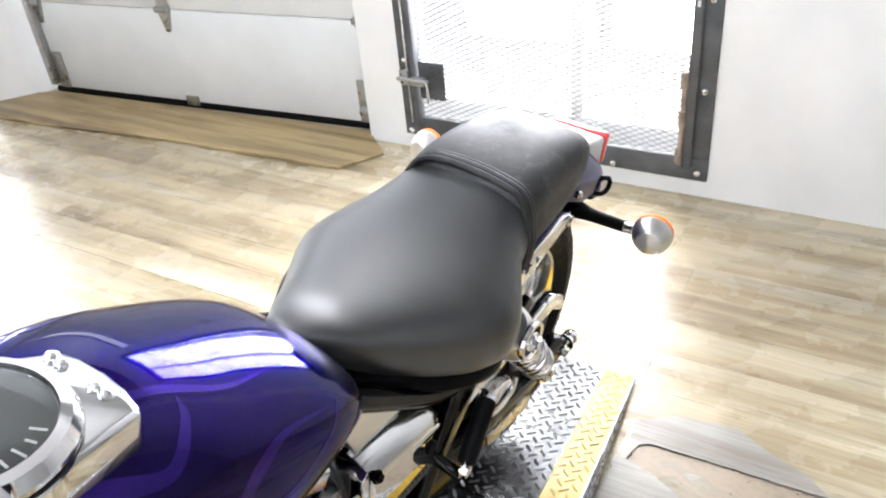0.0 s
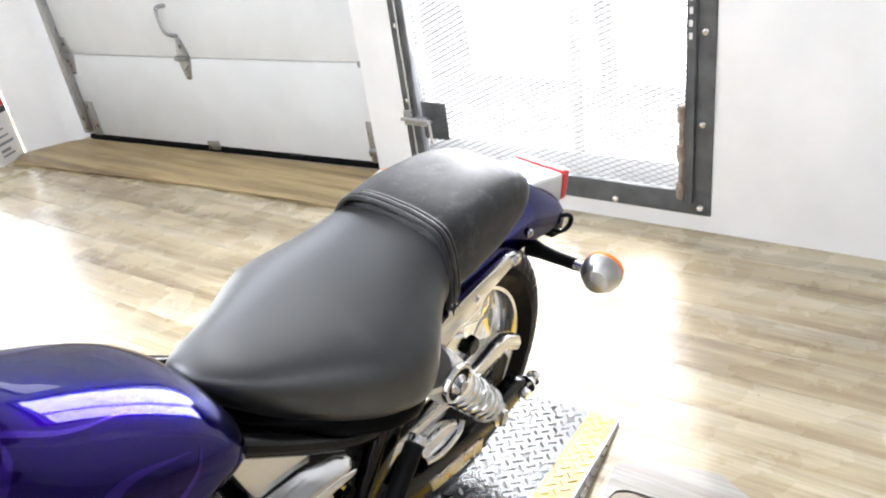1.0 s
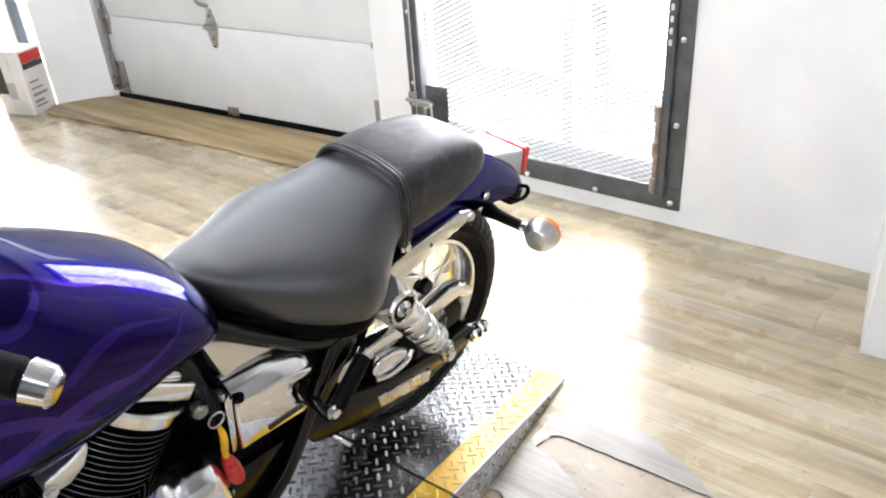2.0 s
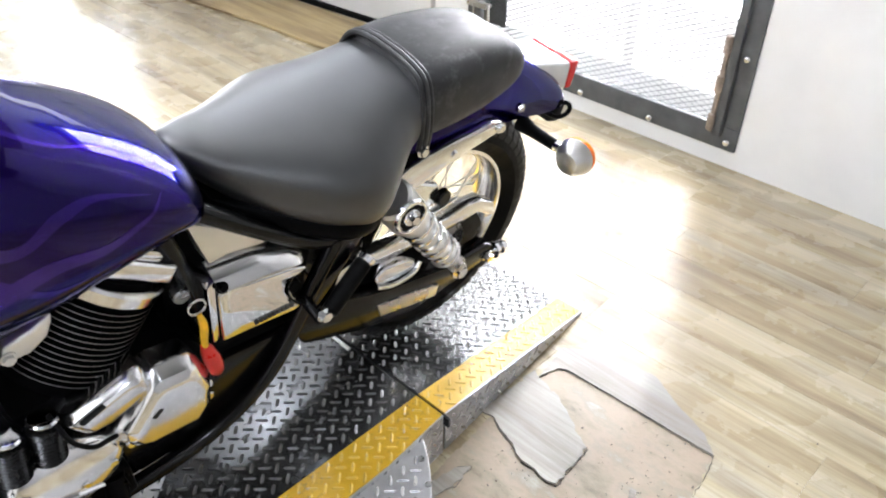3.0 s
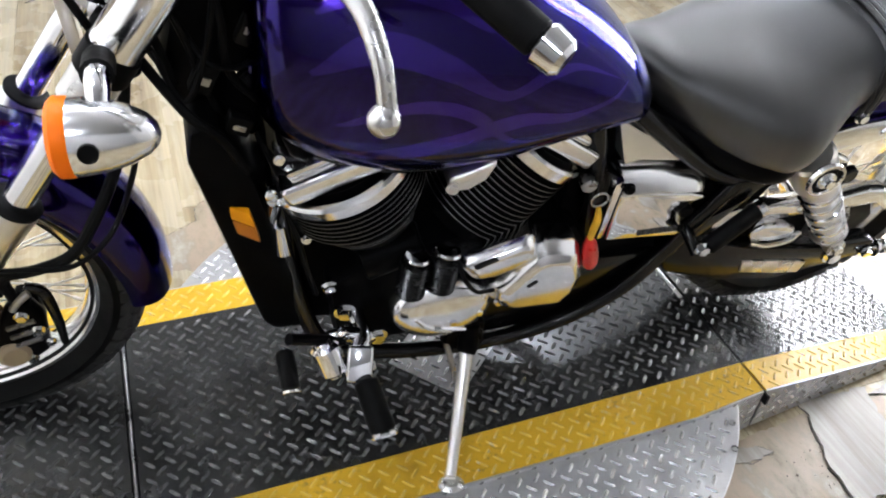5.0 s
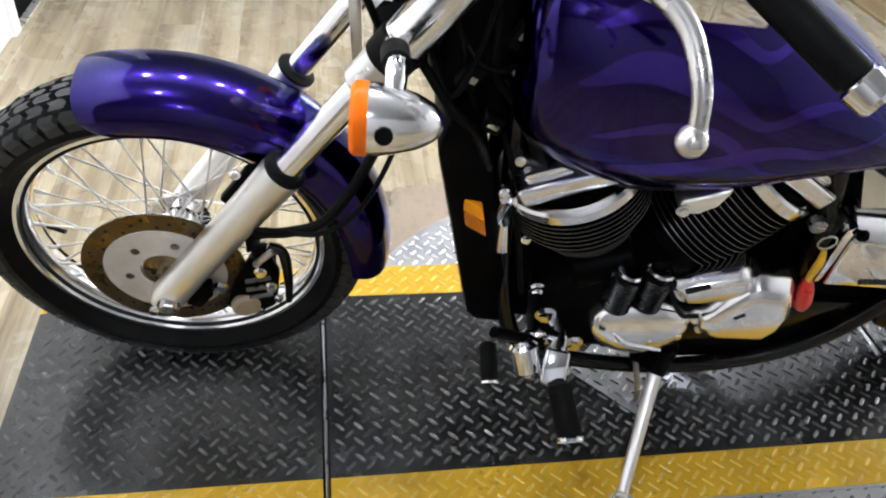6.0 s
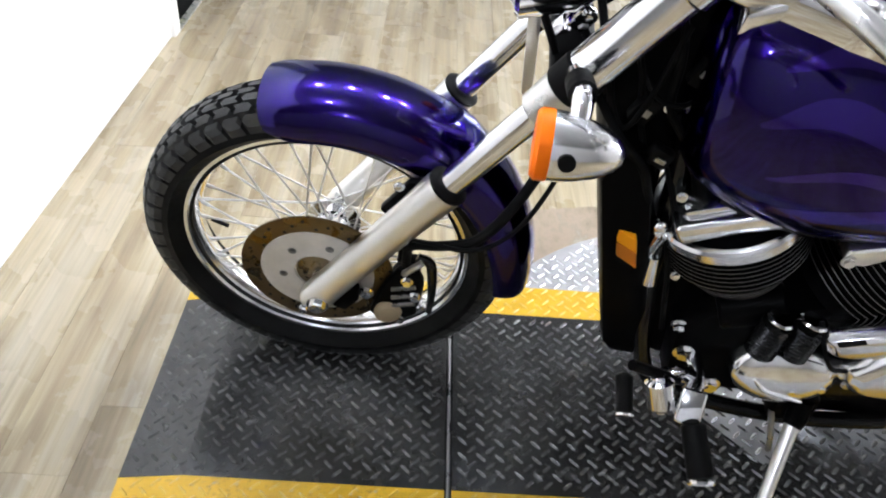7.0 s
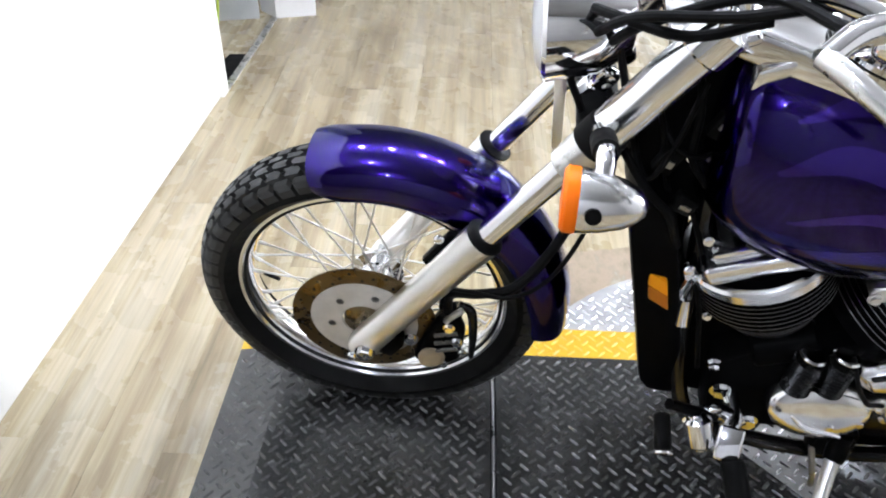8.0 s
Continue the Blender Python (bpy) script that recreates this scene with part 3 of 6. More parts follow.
pane = part("pane", span(X1 + 0.055, X1 + 0.06, 3.72, 5.75, 0.06, 2.3), GLASS, win)
pane.visible_shadow = False

# ceiling lamps, all out of view; the last two are added fill
for lx, ly in LAMPS:
    lamp = thing("ceiling_spot", "small white ceiling lamp on a round canopy, out of view", "ceiling lamp", Matrix.Translation((lx, ly, CEIL)), group="ceiling lamps")
    part("socket", rod((0, 0, -0.062), (0, 0, -0.1), 0.018, 0.02, 16, 0.003), CARD_WHITE, lamp)
    part("canopy", lathe([(0.05, -0.001), (0.05, -0.02), (0.025, -0.035), (0.02, -0.06)], (0, 0, 0), (0, 0, 1), 20), CARD_WHITE, lamp)

# ---------------------------------------------------------------- lift
lift = thing("motorcycle_lift", "low tread-plate motorcycle lift, black with yellow edges", "lift")
YI, YO = 0.2375, 0.335
XF, XS, XJ, XR = -1.115, -0.511, 0.736, 1.345
P = 0.0359                         # one lozenge to the next of its own direction


def tread(x0, x1, y0, y1, keep, lift_at, seed=0):
    """Raised lozenges at +-45 degrees in turn over a field; lift_at gives the height of the plate."""
    bm = bmesh.new()
    L, W, H = 0.0137, 0.0036, 0.0026
    spots = [(i * P, j * P, 45) for i in range(math.ceil(x0 / P), math.floor(x1 / P) + 1) for j in range(math.ceil(y0 / P), math.floor(y1 / P) + 1)]
    spots += [((i + 0.5) * P, (j + 0.5) * P, -45) for i in range(math.ceil(x0 / P - 0.5), math.floor(x1 / P - 0.5) + 1) for j in range(math.ceil(y0 / P - 0.5), math.floor(y1 / P - 0.5) + 1)]
    for x, y, turn in spots:
        if not keep(x, y):
            continue
        a = radians(turn)
        c, s = math.cos(a), math.sin(a)
        def v(u, w, h):
            px, py = x + u * c - w * s, y + u * s + w * c
            return bm.verts.new((px, py, lift_at(px) + h))
        e0, e1 = v(-L, 0, 0), v(L, 0, 0)
        q0, q1, q2, q3 = v(-L * 0.6, -W, 0), v(L * 0.6, -W, 0), v(L * 0.6, W, 0), v(-L * 0.6, W, 0)
        t0, t1 = v(-L * 0.75, 0, H), v(L * 0.75, 0, H)
        bm.faces.new((q0, q1, t1, t0))
        bm.faces.new((q2, q3, t0, t1))
        bm.faces.new((e0, q0, t0))
        bm.faces.new((q3, e0, t0))
        bm.faces.new((q1, e1, t1))
        bm.faces.new((e1, q2, t1))
    return bm


def y_in(x):
    return YI if x < XJ else YI - 0.055 * (x - XJ) / (XR - XJ)


def y_out(x):
    return YO if x < 0.55 else YO - 0.018 * (x - 0.55) / (XJ - 0.55) if x < XJ else YO - 0.018 - 0.058 * (x - XJ) / (XR - XJ)


def ramp_z(x):
    if x > XJ:
        return DECK - (DECK - 0.012) * (x - XJ) / (XR - XJ)
    if x < -0.995:
        return DECK - 0.02 * (-0.995 - x) / (-0.995 - XF)
    return DECK


GAPX = 0.004
for nm, xa, xb in (("front_plate", XF, XS - 0.0075), ("deck", XS + 0.0065, XJ - GAPX), ("ramp", XJ + GAPX, XR)):
    xs = [xa, -0.995, xb] if xa < -0.9 else [xa, 0.55, xb] if xb < 0.8 and xa < 0.5 and xb > 0.6 else [xa, xb]

    def strip(lo, hi, drop=0.006):
        rings = [[(x, lo(x), ramp_z(x)), (x, hi(x), ramp_z(x)), (x, hi(x), ramp_z(x) - drop), (x, lo(x), ramp_z(x) - drop)] for x in xs]
        return skin(rings)

    plate = part(nm, strip(lambda x: -y_in(x), y_in), TREAD_BLACK, lift, "worn black painted tread plate", 0)
    tagged(part("tread_pattern", tread(xa + 0.012, xb - 0.012, -YI, YI, lambda x, y: abs(y) < y_in(x) - 0.006, ramp_z), TREAD_BLACK_TOP, plate, smooth=0), kind="stuff")
    for sgn in (-1, 1):
        edge = part("edge_stripe", strip(lambda x: sgn * (y_in(x) + 0.0005), lambda x: sgn * y_out(x)), TREAD_YELLOW, lift, "yellow painted tread-plate edge", 0)
        tagged(part("tread_pattern", tread(xa + 0.012, xb - 0.012, min(sgn * YO, 0), max(sgn * YO, 0), lambda x, y: y_in(x) + 0.007 < abs(y) < y_out(x) - 0.006, ramp_z), TREAD_YELLOW_TOP, edge, smooth=0), kind="stuff")
        rings = [[(x, sgn * (y_out(x) + 0.0005), ramp_z(x) - 0.001), (x, sgn * (y_out(x) + 0.004), ramp_z(x) - 0.001), (x, sgn * (y_out(x) + 0.004), 0.003), (x, sgn * (y_out(x) + 0.0005), 0.003)] for x in xs]
        skirt = part("side_skirt", skin(rings), TREAD_BARE, lift, "bare tread-plate side skirt", 0)
        if sgn < 0:
            bars = tread(xa + 0.012, xb - 0.014, 0.008, DECK - 0.012, lambda x, y: y < ramp_z(x) - 0.012, lambda x: y_out(x) + 0.004)
            bars.transform(Matrix(((1, 0, 0, 0), (0, 0, -1, 0), (0, 1, 0, 0), (0, 0, 0, 1))))
            tagged(part("tread_pattern", bars, TREAD_BARE_TOP, skirt, smooth=0), kind="stuff")
part("seam_strip", span(XS - 0.012, XS + 0.012, -YO, YO, DECK - 0.0115, DECK - 0.0075), RECESS_SHADE, lift)
part("seam_rod", rod((XS - 0.0005, -YO, DECK - 0.004), (XS - 0.0005, YO, DECK - 0.004), 0.0032, seg=12), STEEL, lift, "bare steel rod in the seam between the plates")
part("seam_strip", span(XJ - 0.003, XJ + 0.003, -YO, YO, DECK - 0.03, DECK - 0.004), RECESS_SHADE, lift)
part("hinge_rod", rod((XJ - 0.012, -0.02, DECK + 0.001), (XJ - 0.012, 0.10, DECK + 0.001), 0.005), BRUSHED, lift)
# solid near-black fill stands in for the shade under the deck
part("under_deck_fill", span(-0.85, XJ - 0.02, -YO + 0.02, YO - 0.02, 0.003, DECK - 0.012), RECESS_SHADE, lift)
TRI = [(0.112, -0.142), (0.238, -0.028), (0.115, 0.10), (0.0, -0.016)]
patch = part("bare_patch", prism(TRI, DECK - 0.004, DECK + 0.0012, flat=True), TREAD_BARE, lift, "bare metal tread-plate insert", 0)


def in_tri(x, y):
    return all((b[0] - a[0]) * (y - a[1]) - (b[1] - a[1]) * (x - a[0]) > 0.008 * 0.17 for a, b in zip(TRI, TRI[1:] + TRI[:1]))


tagged(part("tread_pattern", tread(0, 0.24, -0.15, 0.1, in_tri, lambda x: DECK + 0.0012), TREAD_BARE_TOP, patch, smooth=0), kind="stuff")

DX, DY, DR, DZ = 0.135, 0.0, 0.622, 0.112
table = thing("turntable", "round bare aluminium tread-plate turntable under the lift", "turntable")
disc = part("table_top", lathe([(0.001, -0.006), (DR - 0.002, -0.006), (DR, -0.004), (DR, -0.001), (DR - 0.002, 0.0), (0.001, 0.0)], (DX, DY, DZ), (0, 0, 1), 128), TREAD_BARE, table, "bare aluminium tread plate", 25)
tagged(part("tread_pattern", tread(DX - DR, DX + DR, -DR, DR, lambda x, y: abs(y) > YO + 0.012 and math.hypot(x - DX, y - DY) < DR - 0.014, lambda x: DZ), TREAD_BARE_TOP, disc, smooth=0), kind="stuff")
# near-black cylinder stands in for the shade beneath the table
part("under_table_fill", lathe([(0.5, 0.003), (0.5, 0.104)], (DX, DY, 0), (0, 0, 1), 64), RECESS_SHADE, table)
for by, bx in ((-0.42, 0.585), (-0.365, 0.62), (-0.52, 0.1)):
    part("plate_bolt", rod((bx, by, DZ), (bx, by, DZ + 0.003), 0.007), STEEL, table)

# ---------------------------------------------------------------- motorcycle (its own x runs to the rear, y to its right, z up)
bike = thing("motorcycle", "purple cruiser motorcycle with lavender flames, leaning on its side stand", "motorcycle",
             pose(0.084, 0.06, DECK + 0.002, 0, 0, -4.21) @ pose(0, 0, 0, 9.2))


def loft(table, seg, power=2.3, mid=0.45, sub=5, low_power=None):
    """Body along x. Rows: x, half width, top, bottom. Returns a function of (row index, angle) and the rings."""
    rows = glide(table, sub)
    rings = []
    for x, w, zt, zb in rows:
        zm = zb + (zt - zb) * mid
        ring = []
        for k in range(seg):
            a = 2 * math.pi * k / seg
            c, s = math.cos(a), math.sin(a)
            p = power if s >= 0 else (low_power or power)
            yy = w * math.copysign(abs(c) ** (2 / p), c)
            zz = zm + (zt - zm if s >= 0 else zm - zb) * math.copysign(abs(s) ** (2 / p), s)
            ring.append((x, yy, zz))
        rings.append(ring)
    return rows, rings


# --- fuel tank
TANK = [(-0.318, 0.03, 0.86, 0.76), (-0.312, 0.078, 0.91, 0.715), (-0.29, 0.122, 0.94, 0.672), (-0.24, 0.147, 0.953, 0.636), (-0.17, 0.162, 0.958, 0.61), (-0.09, 0.167, 0.951, 0.598),
        (0.02, 0.165, 0.922, 0.605), (0.10, 0.159, 0.881, 0.628), (0.165, 0.152, 0.842, 0.648), (0.21, 0.142, 0.81, 0.658), (0.24, 0.131, 0.782, 0.66), (0.259, 0.116, 0.76, 0.662), (0.272, 0.09, 0.735, 0.668), (0.279, 0.045, 0.712, 0.676), (0.281, 0.018, 0.7, 0.684)]
TANK_Y = -0.036                   # the tank's middle line
tank_rows, tank_rings = loft(TANK, 112, 2.35, 0.42, 8)
tank_rings = [[(x, y + TANK_Y, z) for x, y, z in r] for r in tank_rings]
tank = part("fuel_tank", skin(tank_rings), PURPLE, bike, "glossy purple tank with lavender flame graphics", 60)
TR = np.array(tank_rows)


def tank_at(x, a, out=0.0):
    """A place on the tank's skin at x and the angle a (degrees; 180 is its left flank, 90 its top)."""
    w, zt, zb = (np.interp(x, TR[:, 0], TR[:, k]) for k in (1, 2, 3))
    zm = zb + (zt - zb) * 0.42
    c, s = math.cos(radians(a)), math.sin(radians(a))
    y = TANK_Y + w * math.copysign(abs(c) ** (2 / 2.35), c)
    z = zm + (zt - zm if s >= 0 else zm - zb) * math.copysign(abs(s) ** (2 / 2.35), s)
    return Vector((x, y, z)) + Vector((0, c, s)) * out


def flame(line, widths, side=1):
    """A tapered lick of paint along (x, angle) points on the tank."""
    pts = glide([(*p, w) for p, w in zip(line, widths)], 9)
    rings = []
    for i, (x, a, w) in enumerate(pts):
        q0, q1 = pts[max(i - 1, 0)], pts[min(i + 1, len(pts) - 1)]
        dx, da = (q1[0] - q0[0]), (q1[1] - q0[1]) * 0.0032
        ln = math.hypot(dx, da) or 1
        nx, na = -da / ln, dx / ln / 0.0032
        row = []
        for f in (-1, -0.33, 0.33, 1):
            b = a + na * w * f
            p = tank_at(x + nx * w * f, b if side > 0 else 180 - b, 0.0004)
            row.append(p)
        rings.append(row)
    bm = skin(rings, cap=False, wrap=False)
    return bm


LICKS = [
    ([(-0.24, 205), (-0.14, 195), (-0.06, 186), (0.03, 178), (0.11, 178), (0.17, 168), (0.195, 152)], [0.003, 0.016, 0.013, 0.008, 0.006, 0.004, 0.0006]),
    ([(-0.25, 165), (-0.17, 152), (-0.08, 158), (0.0, 168), (0.06, 158), (0.11, 151), (0.18, 153)], [0.003, 0.02, 0.016, 0.007, 0.009, 0.006, 0.0006]),
    ([(-0.24, 140), (-0.16, 128), (-0.08, 133), (-0.02, 140), (0.02, 128), (0.03, 118)], [0.003, 0.016, 0.012, 0.008, 0.005, 0.0006]),
    ([(-0.05, 212), (0.03, 204), (0.10, 196), (0.16, 192), (0.22, 196)], [0.002, 0.005, 0.005, 0.003, 0.0006]),
    ([(-0.20, 215), (-0.11, 214), (-0.02, 216), (0.08, 212), (0.15, 214)], [0.002, 0.005, 0.005, 0.003, 0.0006]),
    ([(-0.22, 182), (-0.12, 173), (-0.04, 176), (0.03, 190), (0.09, 192)], [0.002, 0.007, 0.008, 0.005, 0.0008]),
    ([(-0.20, 120), (-0.10, 114), (0.0, 112), (0.08, 122), (0.15, 120)], [0.002, 0.006, 0.006, 0.004, 0.0008]),
]
for line, widths in LICKS:
    part("flame", flame(line, widths), FLAME, tank, "lavender flame lick", 60)
    part("flame", flame(line, widths, -1), FLAME, tank, "lavender flame lick", 60)
for low in (232, 308):
    part("seam_flange", tube([tuple(tank_at(q, low, 0.001)) for q in (-0.24, -0.15, -0.05, 0.05, 0.15, 0.23, 0.255)], 0.005, 8), BLACK_GLOSS, tank, "dark lower seam")
TILT = pose(-0.12, -0.084, 0.952, 0, 9, 0)          # the console lies on the sloping tank top
console_poly = [(-0.2, 0.0), (-0.13, -0.028), (-0.05, -0.058), (0.02, -0.072), (0.106, -0.062), (0.114, -0.03), (0.116, 0.0), (0.114, 0.03), (0.108, 0.052), (0.07, 0.078), (0.0, 0.092), (-0.17, 0.092), (-0.2, 0.075)]
console_bm = prism(console_poly, -0.045, 0.004, 0.009, 3, flat=True)
console_bm.transform(TILT)
console = part("console", console_bm, CHROME, bike, "chrome tank console")


def on_console(bm):
    bm.transform(TILT)
    return bm


speedo = part("speedometer", on_console(lathe([(0.084, 0.0), (0.085, 0.016), (0.079, 0.027), (0.070, 0.029), (0.068, 0.02), (0.001, 0.02)], (-0.01, 0, 0.002), (0, 0, 1), 56)), CHROME, console, "round chrome-ringed speedometer")
part("bezel_groove", on_console(lathe([(0.0852, 0.006), (0.0862, 0.0065), (0.0862, 0.0085), (0.0852, 0.009)], (-0.01, 0, 0.002), (0, 0, 1), 56, close=True)), BLACK_GLOSS, speedo)
part("dial", on_console(rod((-0.01, 0, 0.0225), (-0.01, 0, 0.0235), 0.0675, seg=48)), painted("dark_dial", (0.05, 0.055, 0.05), 0.4), speedo)
part("dial_glass", on_console(lathe([(0.069, 0.0), (0.05, 0.005), (0.025, 0.008), (0.001, 0.009)], (-0.01, 0, 0.0255), (0, 0, 1), 40)), GLASS, speedo)
part("needle", on_console(block(0.052, 0.003, 0.001, pose(-0.02, 0.014, 0.0243, 0, 0, -40))), CARD_WHITE, speedo)
for k in range(21):
    a = radians(-130 + 13 * k)
    part("dial_mark", on_console(block(0.009 if k % 2 else 0.013, 0.0022, 0.0006, Matrix.Translation((-0.01 - math.cos(a) * 0.056, math.sin(a) * 0.056, 0.0242)) @ pose(0, 0, 0, 0, 0, -math.degrees(a)))), CARD_WHITE, speedo)
for by in (-0.026, -0.012, 0.034, 0.048):
    part("console_screw", on_console(ball((0.096, by, 0.0045), 0.0075, (1, 1, 0.6), 14, 8)), CHROME, console)

# --- seats
SEAT = [(0.266, 0.02, 0.726, 0.705), (0.28, 0.042, 0.738, 0.69), (0.312, 0.078, 0.738, 0.655), (0.36, 0.118, 0.732, 0.612), (0.42, 0.165, 0.731, 0.57), (0.475, 0.2, 0.733, 0.545),
        (0.525, 0.212, 0.737, 0.532), (0.562, 0.203, 0.743, 0.532), (0.592, 0.182, 0.751, 0.552), (0.622, 0.156, 0.761, 0.585), (0.65, 0.136, 0.77, 0.62), (0.675, 0.13, 0.776, 0.65)]


def to_left(x):
    """How far the rear of the seat and the pillion pad sit to the left of the middle."""
    return 0.03 * min(1.0, max(0.0, (x - 0.5) / 0.17)) + 0.012 * max(0.0, (x - 0.67) / 0.3)


def seat_right(x):
    """How much narrower the seat is on its right."""
    return float(np.interp(x, (0.3, 0.5, 0.56, 0.6, 0.65, 0.68), (0.68, 0.82, 0.86, 0.9, 1.0, 1.0)))


seat_rings = [[(x, y * (seat_right(x) if y > 0 else 1.0) - to_left(x), z) for x, y, z in r] for r in loft(SEAT, 72, 2.4, 0.48, 8, 2.5)[1]]
seat = part("rider_seat", skin(seat_rings), VINYL, bike, "smooth black vinyl bucket seat", 60)
part("seat_pan", skin(loft([(x, w * 0.96, zt - 0.09, zb - 0.012) for x, w, zt, zb in SEAT[2:-1]], 32, 2.6, 0.4, 4)[1]), BLACK_SATIN, seat, "black seat base", 60)
part("seat_bolt", bolt((0.268, -0.004, 0.723), (-0.4, 0, 1), 0.009, 0.01), CHROME, seat)
PILL = [(0.672, 0.112, 0.765, 0.645), (0.69, 0.12, 0.786, 0.64), (0.75, 0.12, 0.798, 0.64), (0.84, 0.112, 0.798, 0.65), (0.91, 0.1, 0.787, 0.668), (0.945, 0.087, 0.766, 0.682), (0.968, 0.068, 0.735, 0.692), (0.973, 0.05, 0.72, 0.70)]
pill = part("pillion_seat", skin([[(x, y - to_left(x), z) for x, y, z in r] for r in loft(PILL, 44, 3.6, 0.5, 6, 3.2)[1]]), VINYL_WORN, bike, "scuffed black vinyl pillion pad", 50)
strap_pts = [(0.678, -0.154, 0.65), (0.676, -0.159, 0.685), (0.676, -0.157, 0.72), (0.677, -0.15, 0.752), (0.678, -0.131, 0.784), (0.68, -0.08, 0.795), (0.68, -0.03, 0.797), (0.68, 0.01, 0.795), (0.679, 0.042, 0.788), (0.678, 0.066, 0.769), (0.676, 0.09, 0.722), (0.676, 0.097, 0.68), (0.678, 0.094, 0.65)]
for dx, r in ((-0.008, 0.005), (0.003, 0.006), (0.013, 0.004)):
    part("grab_strap", tube([(x + dx, y, z) for x, y, z in strap_pts], r, 8), VINYL_WORN, pill, "black grab strap")
part("strap_bolt", bolt((0.678, -0.156, 0.648), (0, -1, 0), 0.009, 0.01), CHROME, pill)

# --- rear fender, an arched shell
FEN = [(0.66, 0.098, 0.69, 0.60), (0.75, 0.104, 0.712, 0.592), (0.86, 0.106, 0.722, 0.588), (0.95, 0.104, 0.712, 0.58), (1.03, 0.10, 0.69, 0.565), (1.10, 0.094, 0.655, 0.548), (1.155, 0.088, 0.612, 0.54), (1.175, 0.082, 0.585, 0.54)]


def shell(table, thick, seg=28, power=2.6, sub=5):
    rings = []
    for x, w, zt, zb in glide(table, sub):
        outer, inner = [], []
        for k in range(seg + 1):
            a = math.pi * k / seg
            c, s = math.cos(a), math.sin(a)
            f = lambda v: math.copysign(abs(v) ** (2 / power), v)
            outer.append((x, w * f(c), zb + (zt - zb) * f(s)))
            inner.append((x, (w - thick) * f(c), zb + (zt - zb - thick) * f(s)))
        rings.append(outer + inner[::-1])
    return skin(rings)


fender = part("rear_fender", shell(FEN, 0.006), PURPLE, bike, "glossy purple rear fender", 50)
for sgn in (-1, 1):
    part("fender_badge", bolt((1.0, sgn * 0.104, 0.60), (0, sgn, 0), 0.007, 0.005), CHROME, fender)
tail = part("tail_lamp", prism([(1.04, 0.64), (1.05, 0.665), (1.18, 0.632), (1.2, 0.627), (1.2, 0.56), (1.17, 0.555), (1.12, 0.592)], -0.062, 0.062, 0.008, 3), MILKY, bike, "pale tail lamp housing")
part("lens", prism([(1.199, 0.629), (1.226, 0.627), (1.219, 0.56), (1.199, 0.56)], -0.063, 0.063, 0.006, 2), RED, tail, "red tail lens")
tag = part("tail_bracket", prism([(1.12, 0.56), (1.165, 0.575), (1.19, 0.53), (1.18, 0.49), (1.14, 0.50)], -0.08, 0.08, 0.006, 2), BLACK_SATIN, bike, "black steel bracket under the tail")
part("bracket_loop", tube([(1.12, -0.075, 0.556), (1.162, -0.088, 0.552), (1.184, -0.095, 0.54), (1.176, -0.098, 0.524), (1.146, -0.094, 0.522), (1.115, -0.075, 0.538)], 0.0055, 8), BLACK_SATIN, tag)
part("bracket_loop", tube([(1.13, 0.075, 0.572), (1.17, 0.085, 0.566), (1.19, 0.09, 0.556), (1.182, 0.092, 0.542), (1.155, 0.09, 0.54), (1.125, 0.075, 0.556)], 0.0055, 8), BLACK_SATIN, tag)


def rear_signal(sgn):
    stalk = part("signal_stalk", tube([(1.03, sgn * 0.09, 0.545), (1.025, sgn * 0.13, 0.548), (1.01, sgn * 0.205, 0.562)], [0.02, 0.014, 0.012], 14, 4), RUBBER, bike, "black rubber signal stalk")
    part("collar", rod((1.01, sgn * 0.20, 0.561), (1.004, sgn * 0.238, 0.568), 0.011), CHROME, stalk)
    c = (1.002, sgn * 0.262, 0.574)
    part("signal_cup", lathe([(0.006, -0.038), (0.024, -0.033), (0.036, -0.017), (0.04, 0.0), (0.038, 0.004), (0.001, 0.004)], c, (1, -0.12 * sgn, 0.05), 28), PALE_ALLOY, stalk, "chrome bullet cup")
    part("signal_rim", lathe([(0.0385, 0.002), (0.0395, 0.005), (0.0385, 0.012), (0.036, 0.013), (0.036, 0.003)], c, (1, -0.12 * sgn, 0.05), 28, close=True), ORANGE, stalk, "amber lens rim")
    part("signal_lens", lathe([(0.038, 0.003), (0.036, 0.014), (0.023, 0.025), (0.001, 0.028)], c, (1, -0.12 * sgn, 0.05), 28), CLEAR, stalk, "clear lens")
    part("signal_bulb", ball((c[0] + 0.012, c[1] - sgn * 0.0, c[2]), 0.011), ORANGE, stalk, "orange bulb")


rear_signal(-1)
rear_signal(1)

# --- wheels


